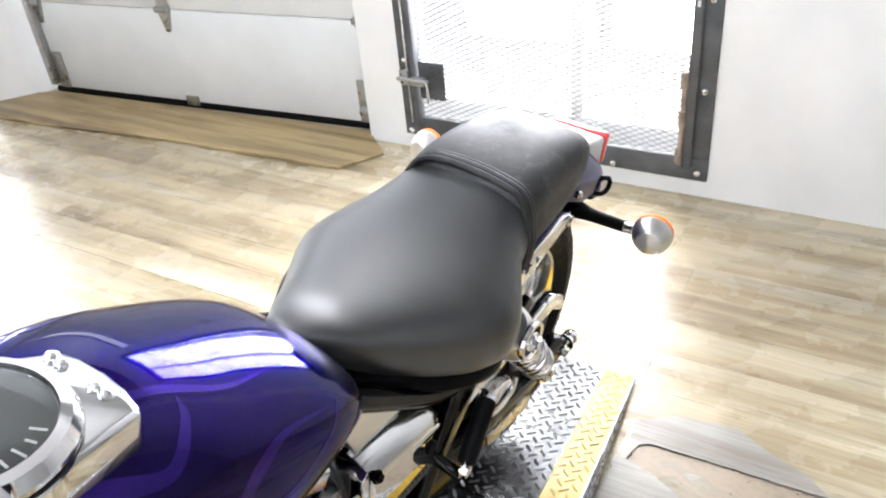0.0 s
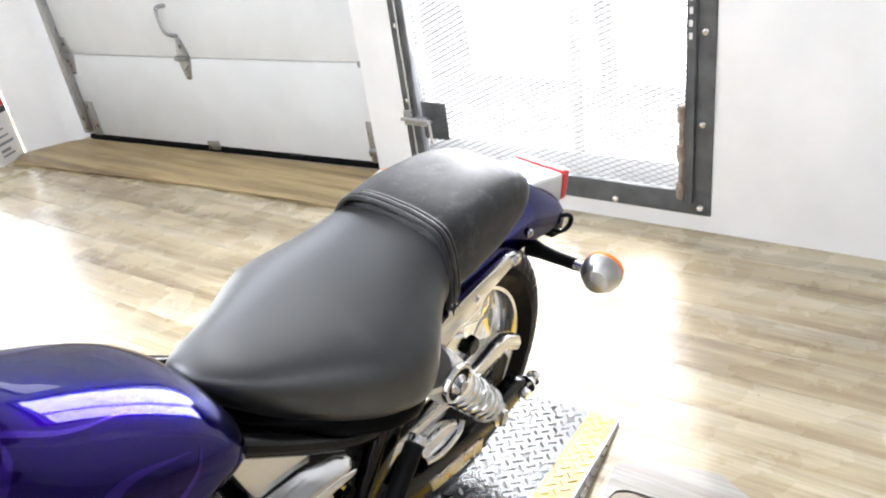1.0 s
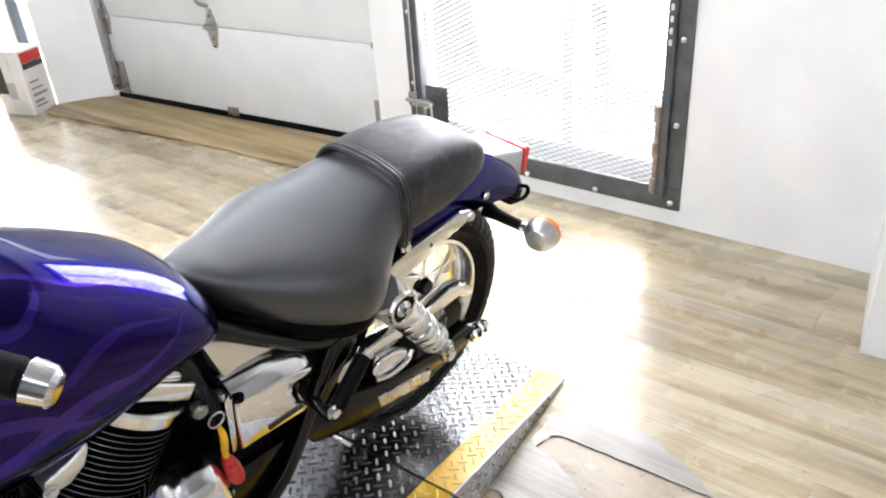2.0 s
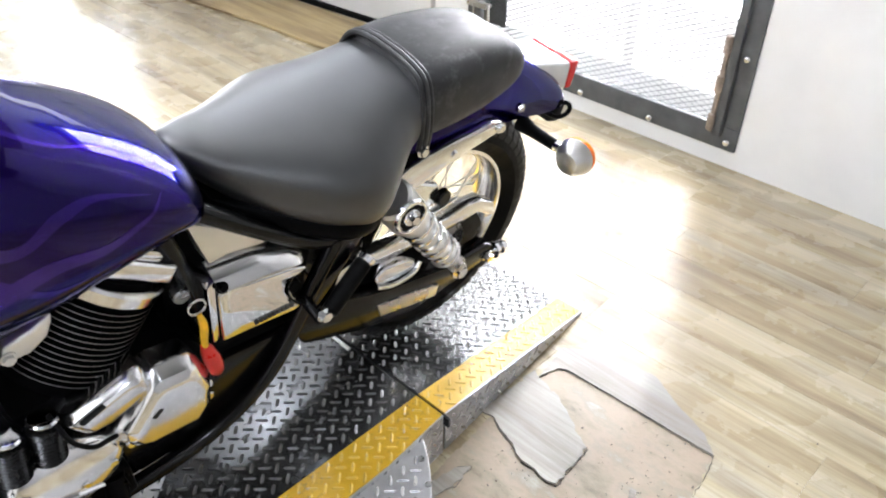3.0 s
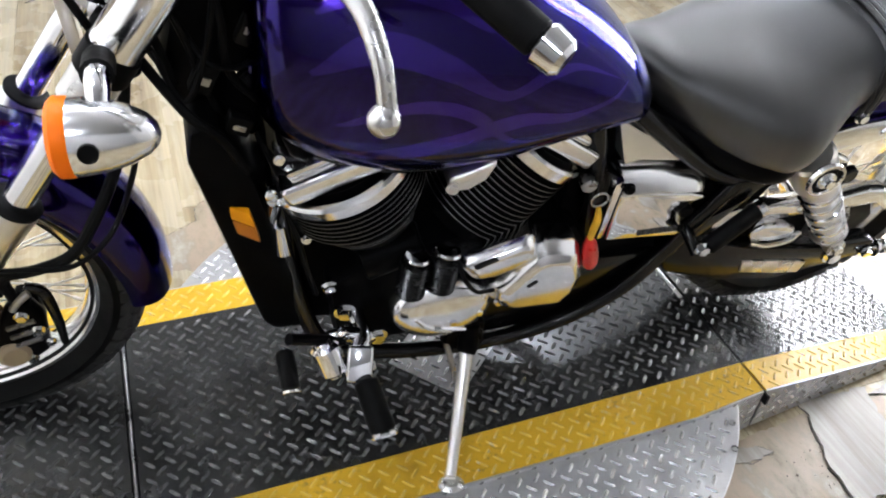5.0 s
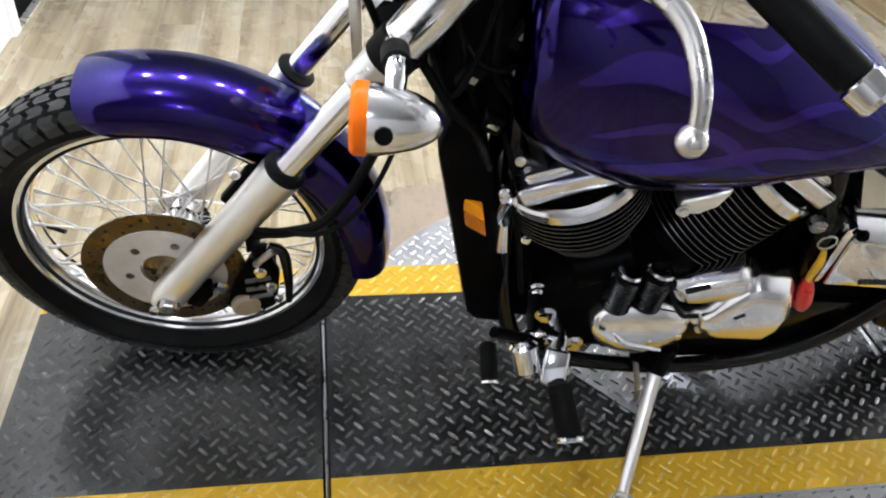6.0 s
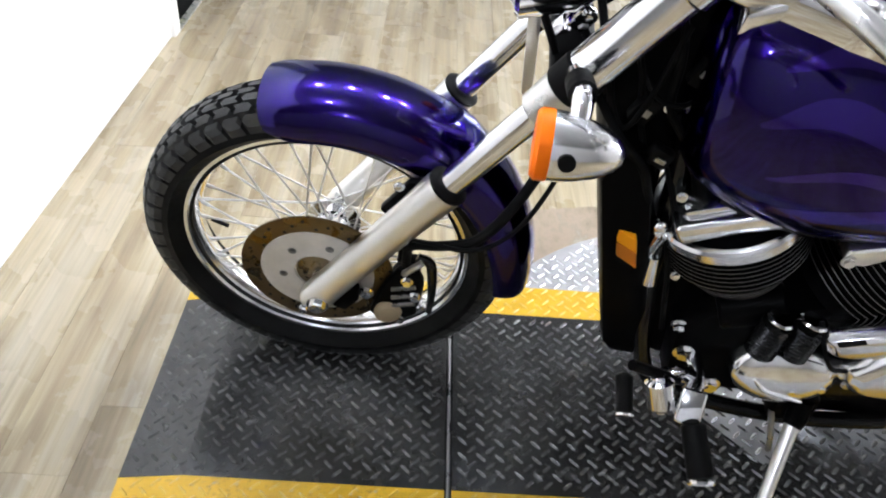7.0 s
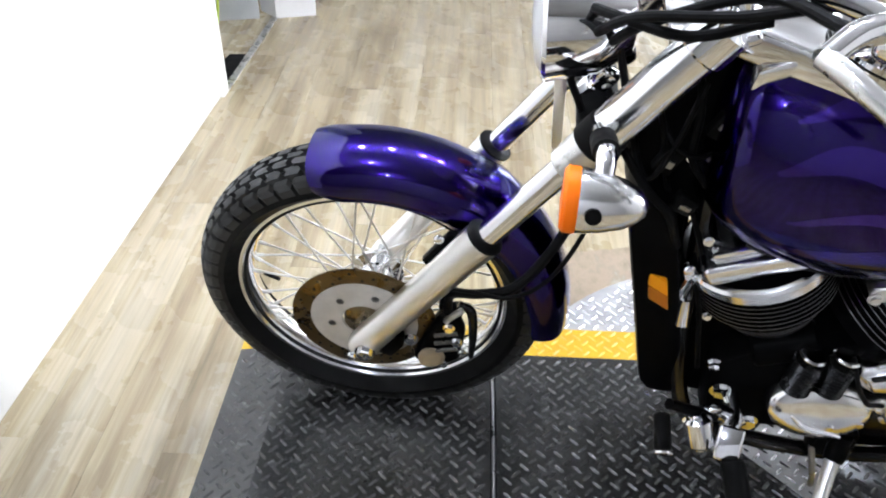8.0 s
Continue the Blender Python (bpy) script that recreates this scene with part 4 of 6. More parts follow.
def wheel(name, c, r_tyre, w_tyre, r_rim, w_rim, spokes, label):
    c = Vector(c)
    hub = part(name, lathe([(0.012, -0.075), (0.03, -0.07), (0.032, -0.05), (0.052, -0.045), (0.052, -0.038), (0.034, -0.03), (0.034, 0.03), (0.052, 0.038), (0.052, 0.045), (0.03, 0.055), (0.012, 0.07)], c, (0, 1, 0), 32), CHROME, bike, label)
    hw = w_tyre / 2
    rs = r_rim - 0.006
    prof = []
    for k in range(15):
        a = -math.pi * 0.5 + math.pi * k / 14
        s = math.sin(a)
        bulge = math.cos(a)
        prof.append((rs + (r_tyre - 0.011 - rs) * abs(bulge) ** 0.62, hw * math.copysign(abs(s) ** 0.8, s) * (0.82 if abs(s) > 0.99 else 1)))
    prof[0], prof[-1] = (rs + 0.004, -w_rim / 2 + 0.005), (rs + 0.004, w_rim / 2 - 0.005)
    prof += [(rs - 0.006, hw * 0.5), (rs - 0.006, -hw * 0.5)]
    tyre = part("tyre", lathe(prof, c, (0, 1, 0), 96, close=True), TYRE_SHADED, hub, "black tyre", 40)
    # tread blocks: staggered rows of short blocks that lie over the crown
    bm = bmesh.new()
    count = 54
    step = 2 * math.pi / count
    rows = [(-1.0, -0.80), (-0.75, -0.50), (-0.45, -0.17), (-0.12, 0.12), (0.17, 0.45), (0.50, 0.75), (0.80, 1.0)]

    def at(t, a, h):
        rr = rs + (r_tyre - 0.006 - rs) * max(0.02, 1 - abs(t * 0.93) ** 2.5) ** 0.31 + h
        return bm.verts.new(c + Vector((math.sin(a) * rr, t * hw * 0.95, math.cos(a) * rr)))

    for row, (t0, t1) in enumerate(rows):
        for i in range(count):
            a0 = (i + 0.5 * (row % 2)) * step
            bend = 0.16 if row % 2 else -0.16
            ring = ((t0, 0.0), (t0, 0.78), ((t0 + t1) / 2, 0.78 + bend), (t1, 0.78), (t1, 0.0), ((t0 + t1) / 2, bend))
            lo = [at(t, a0 + u * step, -0.005) for t, u in ring]
            hi = [at(t + (0.012 if t == t0 else -0.012 if t == t1 else 0), a0 + (u + (0.04 if u < 0.4 else -0.04)) * step, 0.0064) for t, u in ring]
            bm.faces.new(hi)
            for k in range(6):
                bm.faces.new((lo[k], lo[(k + 1) % 6], hi[(k + 1) % 6], hi[k]))
    tagged(part("tread_pattern", bm, TYRE_LIT, tyre, smooth=0), kind="stuff")
    h = w_rim / 2
    rim_prof = [(r_rim + 0.004, -h), (r_rim + 0.004, -h + 0.004), (r_rim - 0.008, -h + 0.009), (r_rim - 0.013, -h * 0.45), (r_rim - 0.014, 0.0), (r_rim - 0.013, h * 0.45), (r_rim - 0.008, h - 0.009), (r_rim + 0.004, h - 0.004), (r_rim + 0.004, h),
                (r_rim - 0.004, h), (r_rim - 0.013, h - 0.012), (r_rim - 0.02, h * 0.4), (r_rim - 0.022, 0), (r_rim - 0.02, -h * 0.4), (r_rim - 0.013, -h + 0.012), (r_rim - 0.004, -h)]
    part("rim", lathe(rim_prof, c, (0, 1, 0), 96, close=True), SOFT_CHROME, hub, "polished chrome rim", 40)
    meshes = {}
    for k in range(spokes):
        side, lead = (1 if k % 2 else -1), (1 if (k // 2) % 2 else -1)
        if (side, lead) not in meshes:
            a = radians(52) * lead
            p0 = (math.sin(a) * 0.046, side * 0.041, math.cos(a) * 0.046)
            p1 = (math.sin(a * 0.08) * (r_rim - 0.02), side * 0.004, math.cos(a * 0.08) * (r_rim - 0.02))
            nip = Vector(p1) + (Vector(p0) - Vector(p1)).normalized() * 0.016
            sp = part("spoke", joined(rod(p0, p1, 0.0019, seg=6), rod(p1, nip, 0.0034, seg=6)), PALE_ALLOY, hub)
            meshes[side, lead] = sp.data
        else:
            sp = new("spoke", meshes[side, lead])
            sp.parent = hub
        sp.matrix_basis = Matrix.Translation(c) @ pose(0, 0, 0, 0, 360 * k / spokes, 0)
    return hub


FA, RA = (-0.844, 0.0, 0.338), (0.836, 0.0, 0.307)
fwheel = wheel("front_wheel", FA, 0.338, 0.116, 0.258, 0.066, 40, "wire-spoked front wheel with a chrome rim")
part("valve", rod((-0.842 - 0.222, 0.0, 0.345), (-0.842 - 0.19, -0.01, 0.343), 0.004), RUBBER, fwheel)
rwheel = wheel("rear_wheel", RA, 0.31, 0.166, 0.205, 0.125, 36, "wire-spoked rear wheel with a chrome rim")

disc = part("brake_disc", lathe([(0.1, -0.002), (0.137, -0.002), (0.137, 0.002), (0.1, 0.002)], (FA[0] - 0.004, -0.087, FA[2]), (0, 1, 0), 64, close=True), chrome("worn_disc_steel", (0.15, 0.108, 0.055), 0.3), fwheel, "worn steel brake disc")
part("disc_carrier", lathe([(0.042, -0.004), (0.102, -0.0035), (0.102, 0.003), (0.042, 0.004)], (FA[0] - 0.004, -0.087, FA[2]), (0, 1, 0), 48, close=True), painted("pale_disc_carrier", (0.56, 0.53, 0.48), 0.42, 0.08, 30, 0.03), disc, "pale alloy disc carrier")
holes = bmesh.new()
for k in range(36):
    a = 2 * math.pi * k / 36
    r = 0.11 + 0.009 * (k % 3)
    b = rod((FA[0] + math.sin(a) * r, -0.0893, FA[2] + math.cos(a) * r), (FA[0] + math.sin(a) * r, -0.0898, FA[2] + math.cos(a) * r), 0.0032, seg=8)
    me = bpy.data.meshes.new("scratch")
    b.to_mesh(me)
    b.free()
    holes.from_mesh(me)
    bpy.data.meshes.remove(me)
tagged(part("drill_holes", holes, RECESS_SHADE, disc), kind="stuff")
for k in range(6):
    a = 2 * math.pi * (k + 0.3) / 6
    part("disc_bolt", bolt((FA[0] + math.sin(a) * 0.068, -0.0905, FA[2] + math.cos(a) * 0.068), (0, -1, 0), 0.0055, 0.003), FIN_STEEL, disc)
part("hub_cap", lathe([(0.045, 0.0), (0.042, 0.01), (0.02, 0.014), (0.001, 0.014)], (FA[0], -0.08, FA[2]), (0, -1, 0), 28), chrome("bronze_hub", (0.22, 0.18, 0.12), 0.3), fwheel)

# --- front fender
NF = 34


def front_fender():
    rings = []
    for k in range(NF + 1):
        a = radians(104 - 109 * k / NF)          # 90 is straight up, 0 to the rear
        f = k / NF
        ends = min(1.0, 0.55 + 6 * min(f, 1 - f))
        deep = 0.052 * min(1.0, 0.6 + 5 * f) * (1 if f < 0.85 else 1 - 1.2 * (f - 0.85))
        r_top = 0.36 + 0.019 * min(1, f * 1.6) - 0.03 * max(0, 0.06 - f) + 0.004 * math.exp(-((f - 0.5) / 0.035) ** 2)
        w = 0.08 - 0.25 * max(0, 0.04 - f)
        outer, inner = [], []
        for j in range(15):
            t = -1 + 2 * j / 14
            g = abs(t)
            th = t * math.pi / 2
            y = w * math.sin(th)
            drop = deep * (1 - math.cos(th)) + 0.02 * g ** 6
            rr = r_top - drop
            outer.append((FA[0] + math.cos(a) * rr, y, FA[2] + math.sin(a) * rr))
            inner.append((FA[0] + math.cos(a) * (rr - 0.004), y * 0.96, FA[2] + math.sin(a) * (rr - 0.004)))
        rings.append(outer + inner[::-1])
    return skin(rings)


ff = part("front_fender", front_fender(), PURPLE, bike, "glossy purple front fender", 50)

# --- fork
FDIR = Vector((0.367, 0, 0.515)).normalized()


def fork_leg(sgn):
    base = Vector((-0.852, sgn * 0.118, 0.298))
    def at(d):
        return base + FDIR * d
    leg = part("fork_slider", tube([at(-0.012), at(0.0), at(0.03), at(0.12), at(0.30), at(0.375), at(0.382)], [0.02, 0.028, 0.03, 0.029, 0.031, 0.033, 0.031], 24, 4), PALE_ALLOY, bike, "pale alloy fork slider")
    part("dust_seal", lathe([(0.026, 0.0), (0.0335, 0.001), (0.034, 0.006), (0.029, 0.010), (0.024, 0.011)], at(0.381), FDIR, 28), RUBBER, leg, "black rubber fork seal")
    part("fork_tube", rod(at(0.39), at(0.62), 0.0215, seg=24), CHROME, leg, "chrome fork tube")
    part("lower_clamp", rod(at(0.575), at(0.63), 0.031, seg=24, bevel=0.004), BRUSHED, leg, "polished lower clamp")
    part("clamp_rubber", rod(at(0.625), at(0.668), 0.034, seg=24, bevel=0.004), RUBBER, leg, "black rubber sleeve")
    part("fork_cover", rod(at(0.665), at(0.85), 0.031, seg=28, bevel=0.003), SOFT_CHROME, leg, "chrome upper fork cover")
    part("top_clamp", rod(at(0.82), at(0.872), 0.036, seg=24, bevel=0.005), CHROME, leg, "chrome top clamp")
    part("axle_clamp", joined(bolt(base + Vector((0.014, sgn * 0.029, 0.02)), (0, sgn, 0), 0.014, 0.012), bolt(base + Vector((-0.012, sgn * 0.028, 0.004)), (0, sgn, 0), 0.007, 0.008)), CHROME, leg, "chrome axle nut")
    part("mount_bolt", ball((-0.703, sgn * 0.112, 0.592), 0.009, (1, 0.6, 1), 12, 8), CHROME, leg)
    part("fender_mount", prism([(-0.715, 0.50), (-0.665, 0.545), (-0.655, 0.60), (-0.69, 0.59), (-0.735, 0.525)], sgn * 0.085, sgn * 0.10, 0.004), BLACK_SATIN, leg, "black fender bracket")
    return leg


for sgn in (-1, 1):
    fork_leg(sgn)
part("axle", rod((FA[0], -0.12, FA[2]), (FA[0], 0.12, FA[2]), 0.011), STEEL, bike)
yoke = part("lower_yoke", prism([(-0.505, 0.77), (-0.46, 0.79), (-0.44, 0.80), (-0.46, 0.818), (-0.505, 0.795)], -0.12, 0.12, 0.006, 2), BLACK_SATIN, bike, "black lower yoke")
part("upper_yoke", prism([(-0.40, 0.925), (-0.34, 0.965), (-0.30, 0.985), (-0.31, 1.0), (-0.36, 0.985), (-0.405, 0.955)], -0.125, 0.125, 0.008, 2), CHROME, bike, "chrome upper yoke")
part("yoke_fin", prism([(-0.534, 0.69), (-0.518, 0.69), (-0.524, 0.83), (-0.542, 0.83)], 0.02, 0.05, 0.002), PALE_ALLOY, yoke, "thin grey stay")

part("console_wing", prism([(-0.298, 0.908), (-0.294, 0.938), (-0.24, 0.965), (-0.222, 0.955), (-0.27, 0.917), (-0.284, 0.905)], -0.112, -0.07, 0.005, 2), SOFT_CHROME, bike, "chrome wing below the console")
# caliper, hoses
cal = part("caliper", prism([(-0.785, 0.225), (-0.735, 0.205), (-0.695, 0.235), (-0.685, 0.32), (-0.70, 0.36), (-0.735, 0.35), (-0.765, 0.285)], -0.112, -0.085, 0.010, 3), BLACK_SATIN, bike, "black brake caliper")
part("caliper_inner", prism([(-0.775, 0.235), (-0.735, 0.22), (-0.70, 0.25), (-0.695, 0.33), (-0.73, 0.33)], -0.07, -0.04, 0.008, 2), BLACK_SATIN, cal)
part("caliper_bracket", tube([(-0.70, -0.098, 0.385), (-0.677, -0.1, 0.37), (-0.672, -0.1, 0.30), (-0.675, -0.098, 0.235)], [0.007, 0.009, 0.008, 0.006], 10), BLACK_GLOSS, cal, "black bracket arm")
part("caliper_pin", lathe([(0.001, 0.012), (0.018, 0.011), (0.025, 0.006), (0.026, 0.0), (0.022, -0.006)], (-0.748, -0.112, 0.243), (0.2, -1, 0.1), 24), painted("tan_cap", (0.36, 0.29, 0.19), 0.5), cal, "tan rubber caliper boot")
part("lower_tab", prism([(-0.85, 0.245), (-0.825, 0.235), (-0.80, 0.27), (-0.80, 0.30), (-0.822, 0.30)], -0.118, -0.10, 0.004), BLACK_SATIN, cal)
for p, r in (((-0.70, -0.113, 0.295), 0.009), ((-0.715, -0.113, 0.335), 0.008), ((-0.79, -0.1, 0.275), 0.011), ((-0.725, -0.113, 0.225), 0.007), ((-0.69, -0.11, 0.26), 0.006)):
    part("caliper_bolt", bolt(p, (0, -1, 0), r, 0.008), CHROME, cal)
for zz in (0.262, 0.285, 0.308):
    part("caliper_rib", rod((-0.742, -0.113, zz), (-0.70, -0.113, zz + 0.012), 0.0045, seg=8), FIN_STEEL, cal)
cal.location = (0.03, 0, 0.034)
part("bleed_pipe", tube([(-0.72, -0.118, 0.36), (-0.705, -0.125, 0.385), (-0.69, -0.12, 0.395)], 0.006, 8), BRUSHED, cal)
part("brake_hose", tube([(-0.69, -0.10, 0.40), (-0.68, -0.125, 0.475), (-0.63, -0.14, 0.50), (-0.575, -0.15, 0.535), (-0.53, -0.14, 0.60), (-0.49, -0.10, 0.67), (-0.47, -0.05, 0.75)], 0.0085, 10), RUBBER, bike, "black rubber brake hose")
part("sensor_cable", tube([(-0.70, -0.11, 0.42), (-0.69, -0.13, 0.49), (-0.65, -0.15, 0.515), (-0.58, -0.16, 0.52), (-0.52, -0.155, 0.57), (-0.475, -0.13, 0.66), (-0.46, -0.10, 0.73)], 0.004, 8), RUBBER, bike, "thin black cable")

# front signals


def front_signal(sgn):
    c = Vector((-0.506, sgn * 0.26, 0.832))
    cup = part("front_signal", lathe([(0.002, 0.084), (0.012, 0.081), (0.022, 0.072), (0.032, 0.053), (0.039, 0.028), (0.042, 0.004), (0.042, -0.003), (0.037, -0.005), (0.001, -0.005)], c, (1, 0.05 * sgn, 0.0), 32), SOFT_CHROME, bike, "chrome bullet turn signal")
    part("amber_lens", lathe([(0.042, 0.0), (0.043, 0.003), (0.043, 0.015), (0.038, 0.02), (0.001, 0.022)], c + Vector((-0.003, 0, 0)), (-1, -0.05 * sgn, 0.0), 32), ORANGE, cup, "bright orange lens")
    part("signal_stem", tube([(-0.48, sgn * 0.25, 0.858), (-0.478, sgn * 0.215, 0.874), (-0.48, sgn * 0.14, 0.85)], [0.012, 0.014, 0.014], 12, 4), CHROME, cup)
    part("signal_rubber", rod((-0.478, sgn * 0.216, 0.874), (-0.479, sgn * 0.165, 0.858), 0.018, bevel=0.003), RUBBER, cup)
    part("adjuster", rod((-0.492, sgn * 0.298, 0.842), (-0.492, sgn * 0.304, 0.844), 0.0105), RUBBER, cup)


front_signal(-1)
front_signal(1)
hl = part("headlight", lathe([(0.01, 0.12), (0.045, 0.105), (0.072, 0.06), (0.082, 0.0), (0.085, -0.012), (0.08, -0.018), (0.072, -0.016), (0.001, -0.01)], (-0.55, 0, 0.93), (1, 0, 0.05), 40), CHROME, bike, "chrome headlight bucket")
part("headlight_lens", lathe([(0.078, 0.0), (0.06, 0.012), (0.03, 0.018), (0.001, 0.02)], (-0.565, 0, 0.93), (-1, 0, -0.05), 36), CLEAR, hl, "clear headlight lens")

# --- handlebar, grip, lever
bar_pts = [(-0.33, 0.0, 1.045), (-0.335, -0.07, 1.045), (-0.345, -0.13, 1.075), (-0.315, -0.205, 1.105), (-0.235, -0.268, 1.098), (-0.174, -0.333, 1.076), (-0.095, -0.43, 1.037)]
bar = part("handlebar", tube([(x, -y, z) for x, y, z in bar_pts[:0:-1]] + bar_pts, 0.0127, 14, 6), CHROME, bike, "chrome handlebar")
for sgn in (-1, 1):
    part("riser", rod((-0.325, sgn * 0.06, 0.985), (-0.332, sgn * 0.06, 1.055), 0.022, 0.02, 20, 0.004), CHROME, bar)
    g0, g1 = Vector((-0.178, sgn * 0.328, 1.078)), Vector((-0.095, sgn * 0.43, 1.037))
    grip = part("grip", rod(g0, g1, 0.019, 0.0185, 20, 0.002), RUBBER, bar, "black rubber grip with a brown rubbed streak")
    part("grip_end", rod(g1, g1 + (g1 - g0).normalized() * 0.03, 0.021, 0.019, 20, 0.005), CHROME, bar, "chrome bar end")
    p = Vector((-0.218, sgn * 0.285, 1.092))
    part("switch_housing", block(0.06, 0.05, 0.05, Matrix.Translation(p) @ pose(0, 0, 0, 0, 0, 40 * sgn), 0.012, 3), CHROME, bar, "polished switch housing")
    part("lever_perch", tube([(-0.235, sgn * 0.275, 1.1), (-0.275, sgn * 0.295, 1.1), (-0.31, sgn * 0.325, 1.088)], [0.016, 0.015, 0.013], 12, 4), CHROME, bar)
    part("lever", tube([(-0.31, sgn * 0.322, 1.09), (-0.283, sgn * 0.36, 1.084), (-0.249, sgn * 0.405, 1.068), (-0.236, sgn * 0.446, 1.037), (-0.232, sgn * 0.463, 1.0)], [0.012, 0.0115, 0.010, 0.009, 0.0085], 12, 6), BRUSHED, bar, "polished alloy lever")
    part("lever_ball", ball((-0.236, sgn * 0.467, 0.994), 0.0145), BRUSHED, bar)
for pts in ([(-0.50, -0.06, 0.95), (-0.46, -0.14, 1.02), (-0.36, -0.20, 1.06), (-0.27, -0.24, 1.10), (-0.24, -0.27, 1.085)],
            [(-0.48, -0.05, 0.93), (-0.44, -0.13, 1.01), (-0.34, -0.19, 1.08), (-0.28, -0.29, 1.10)],
            [(-0.52, -0.02, 0.97), (-0.47, -0.11, 1.00), (-0.40, -0.16, 1.01), (-0.31, -0.15, 1.03)],
            [(-0.46, -0.05, 0.80), (-0.40, -0.12, 0.74), (-0.36, -0.13, 0.70), (-0.33, -0.11, 0.62)]):
    part("cable", tube(pts, 0.007, 10), RUBBER, bike, "black control cable")

# --- frame
for sgn in (-1, 1):
    part("lower_frame_tube", tube([(-0.30, sgn * 0.06, 0.80), (-0.285, sgn * 0.085, 0.55), (-0.265, sgn * 0.105, 0.32), (-0.22, sgn * 0.125, 0.185), (-0.13, sgn * 0.14, 0.158), (0.0, sgn * 0.15, 0.148), (0.12, sgn * 0.152, 0.152), (0.24, sgn * 0.152, 0.18), (0.345, sgn * 0.152, 0.25), (0.41, sgn * 0.152, 0.35), (0.455, sgn * 0.152, 0.445), (0.50, sgn * 0.15, 0.525)], 0.016, 14, 6), BLACK_GLOSS, bike, "black frame tube")
    part("seat_rail", tube([(0.16, sgn * 0.07, 0.73), (0.25, sgn * 0.115, 0.685), (0.36, sgn * 0.13, 0.60), (0.46, sgn * 0.142, 0.535), (0.55, sgn * 0.148, 0.52), (0.64, sgn * 0.13, 0.55)], 0.017, 12, 5), BLACK_GLOSS, bike, "black seat rail")
    part("mid_tube", tube([(0.20, sgn * 0.105, 0.665), (0.225, sgn * 0.112, 0.58), (0.245, sgn * 0.115, 0.48), (0.26, sgn * 0.10, 0.36)], 0.018, 12, 4), BLACK_GLOSS, bike)
    part("gusset", prism([(0.485, 0.53), (0.56, 0.53), (0.50, 0.44), (0.455, 0.385), (0.44, 0.41)], sgn * 0.135, sgn * 0.165, 0.006), BLACK_GLOSS, bike, "black frame gusset")
part("neck", prism([(-0.43, 0.74), (-0.40, 0.86), (-0.33, 0.96), (-0.27, 0.94), (-0.25, 0.70), (-0.30, 0.62), (-0.38, 0.64)], -0.05, 0.05, 0.02, 2), BLACK_SATIN, bike, "black frame neck with wiring")
part("backbone", rod((-0.30, 0, 0.80), (0.24, 0, 0.68), 0.04), BLACK_SATIN, bike)
part("battery_box", prism([(0.20, 0.28), (0.20, 0.66), (0.30, 0.65), (0.50, 0.52), (0.46, 0.30)], -0.095, 0.095, 0.012), BLACK_SATIN, bike, "black battery box")

# --- wiring round the neck; its clips, bolts and clamp are added for glints
for k, pts in enumerate(([(-0.42, -0.06, 0.90), (-0.39, -0.085, 0.83), (-0.375, -0.08, 0.76), (-0.35, -0.085, 0.68), (-0.33, -0.09, 0.60)],
                         [(-0.36, -0.065, 0.93), (-0.345, -0.09, 0.86), (-0.34, -0.095, 0.78), (-0.30, -0.09, 0.72), (-0.27, -0.06, 0.66)],
                         [(-0.40, -0.055, 0.84), (-0.365, -0.10, 0.80), (-0.325, -0.10, 0.79), (-0.29, -0.07, 0.80)],
                         [(-0.43, -0.07, 0.80), (-0.40, -0.11, 0.75), (-0.37, -0.10, 0.80), (-0.345, -0.085, 0.90)],
                         [(-0.31, -0.075, 0.66), (-0.285, -0.105, 0.60), (-0.26, -0.10, 0.52), (-0.225, -0.09, 0.46)],
                         [(-0.29, -0.09, 0.57), (-0.265, -0.115, 0.48), (-0.25, -0.125, 0.40), (-0.235, -0.12, 0.33)])):
    part("wire", tube(pts, (0.005, 0.006, 0.004, 0.0045, 0.0055, 0.005)[k], 8), RUBBER, bike, "black wiring loom")
for p, sz in (((-0.372, -0.088, 0.77), (0.03, 0.02, 0.045)), ((-0.335, -0.10, 0.70), (0.035, 0.022, 0.03)), ((-0.31, -0.088, 0.84), (0.026, 0.02, 0.05)), ((-0.268, -0.108, 0.56), (0.024, 0.02, 0.036))):
    con = part("connector", block(*sz, Matrix.Translation(p) @ pose(0, 0, 0, 0, 25, 0), 0.004, 2), RUBBER, bike, "black wiring connector")
    part("connector_clip", block(sz[0] * 0.5, 0.003, sz[2] * 0.25, Matrix.Translation((p[0], p[1] - sz[1] / 2 - 0.001, p[2])) @ pose(0, 0, 0, 0, 25, 0)), STEEL, con)
for p in ((-0.33, -0.055, 0.75), (-0.285, -0.11, 0.635), (-0.25, -0.118, 0.47)):
    part("neck_bolt", bolt(p, (0, -1, 0.2), 0.006, 0.007), CHROME, bike)
part("hose_clamp", lathe([(0.0158, -0.005), (0.0172, -0.005), (0.0172, 0.005), (0.0158, 0.005)], (-0.25, -0.09, 0.62), (0.2, 0.2, -1), 24, close=True), BRUSHED, bike, "steel hose clamp added for a glint")

# --- radiator
rad = part("radiator", prism([(-0.409, 0.65), (-0.40, 0.70), (-0.36, 0.715), (-0.335, 0.66), (-0.25, 0.29), (-0.255, 0.236), (-0.31, 0.24), (-0.328, 0.268)], -0.118, 0.10, 0.01, 2), BLACK_SATIN, bike, "black radiator with side shrouds")


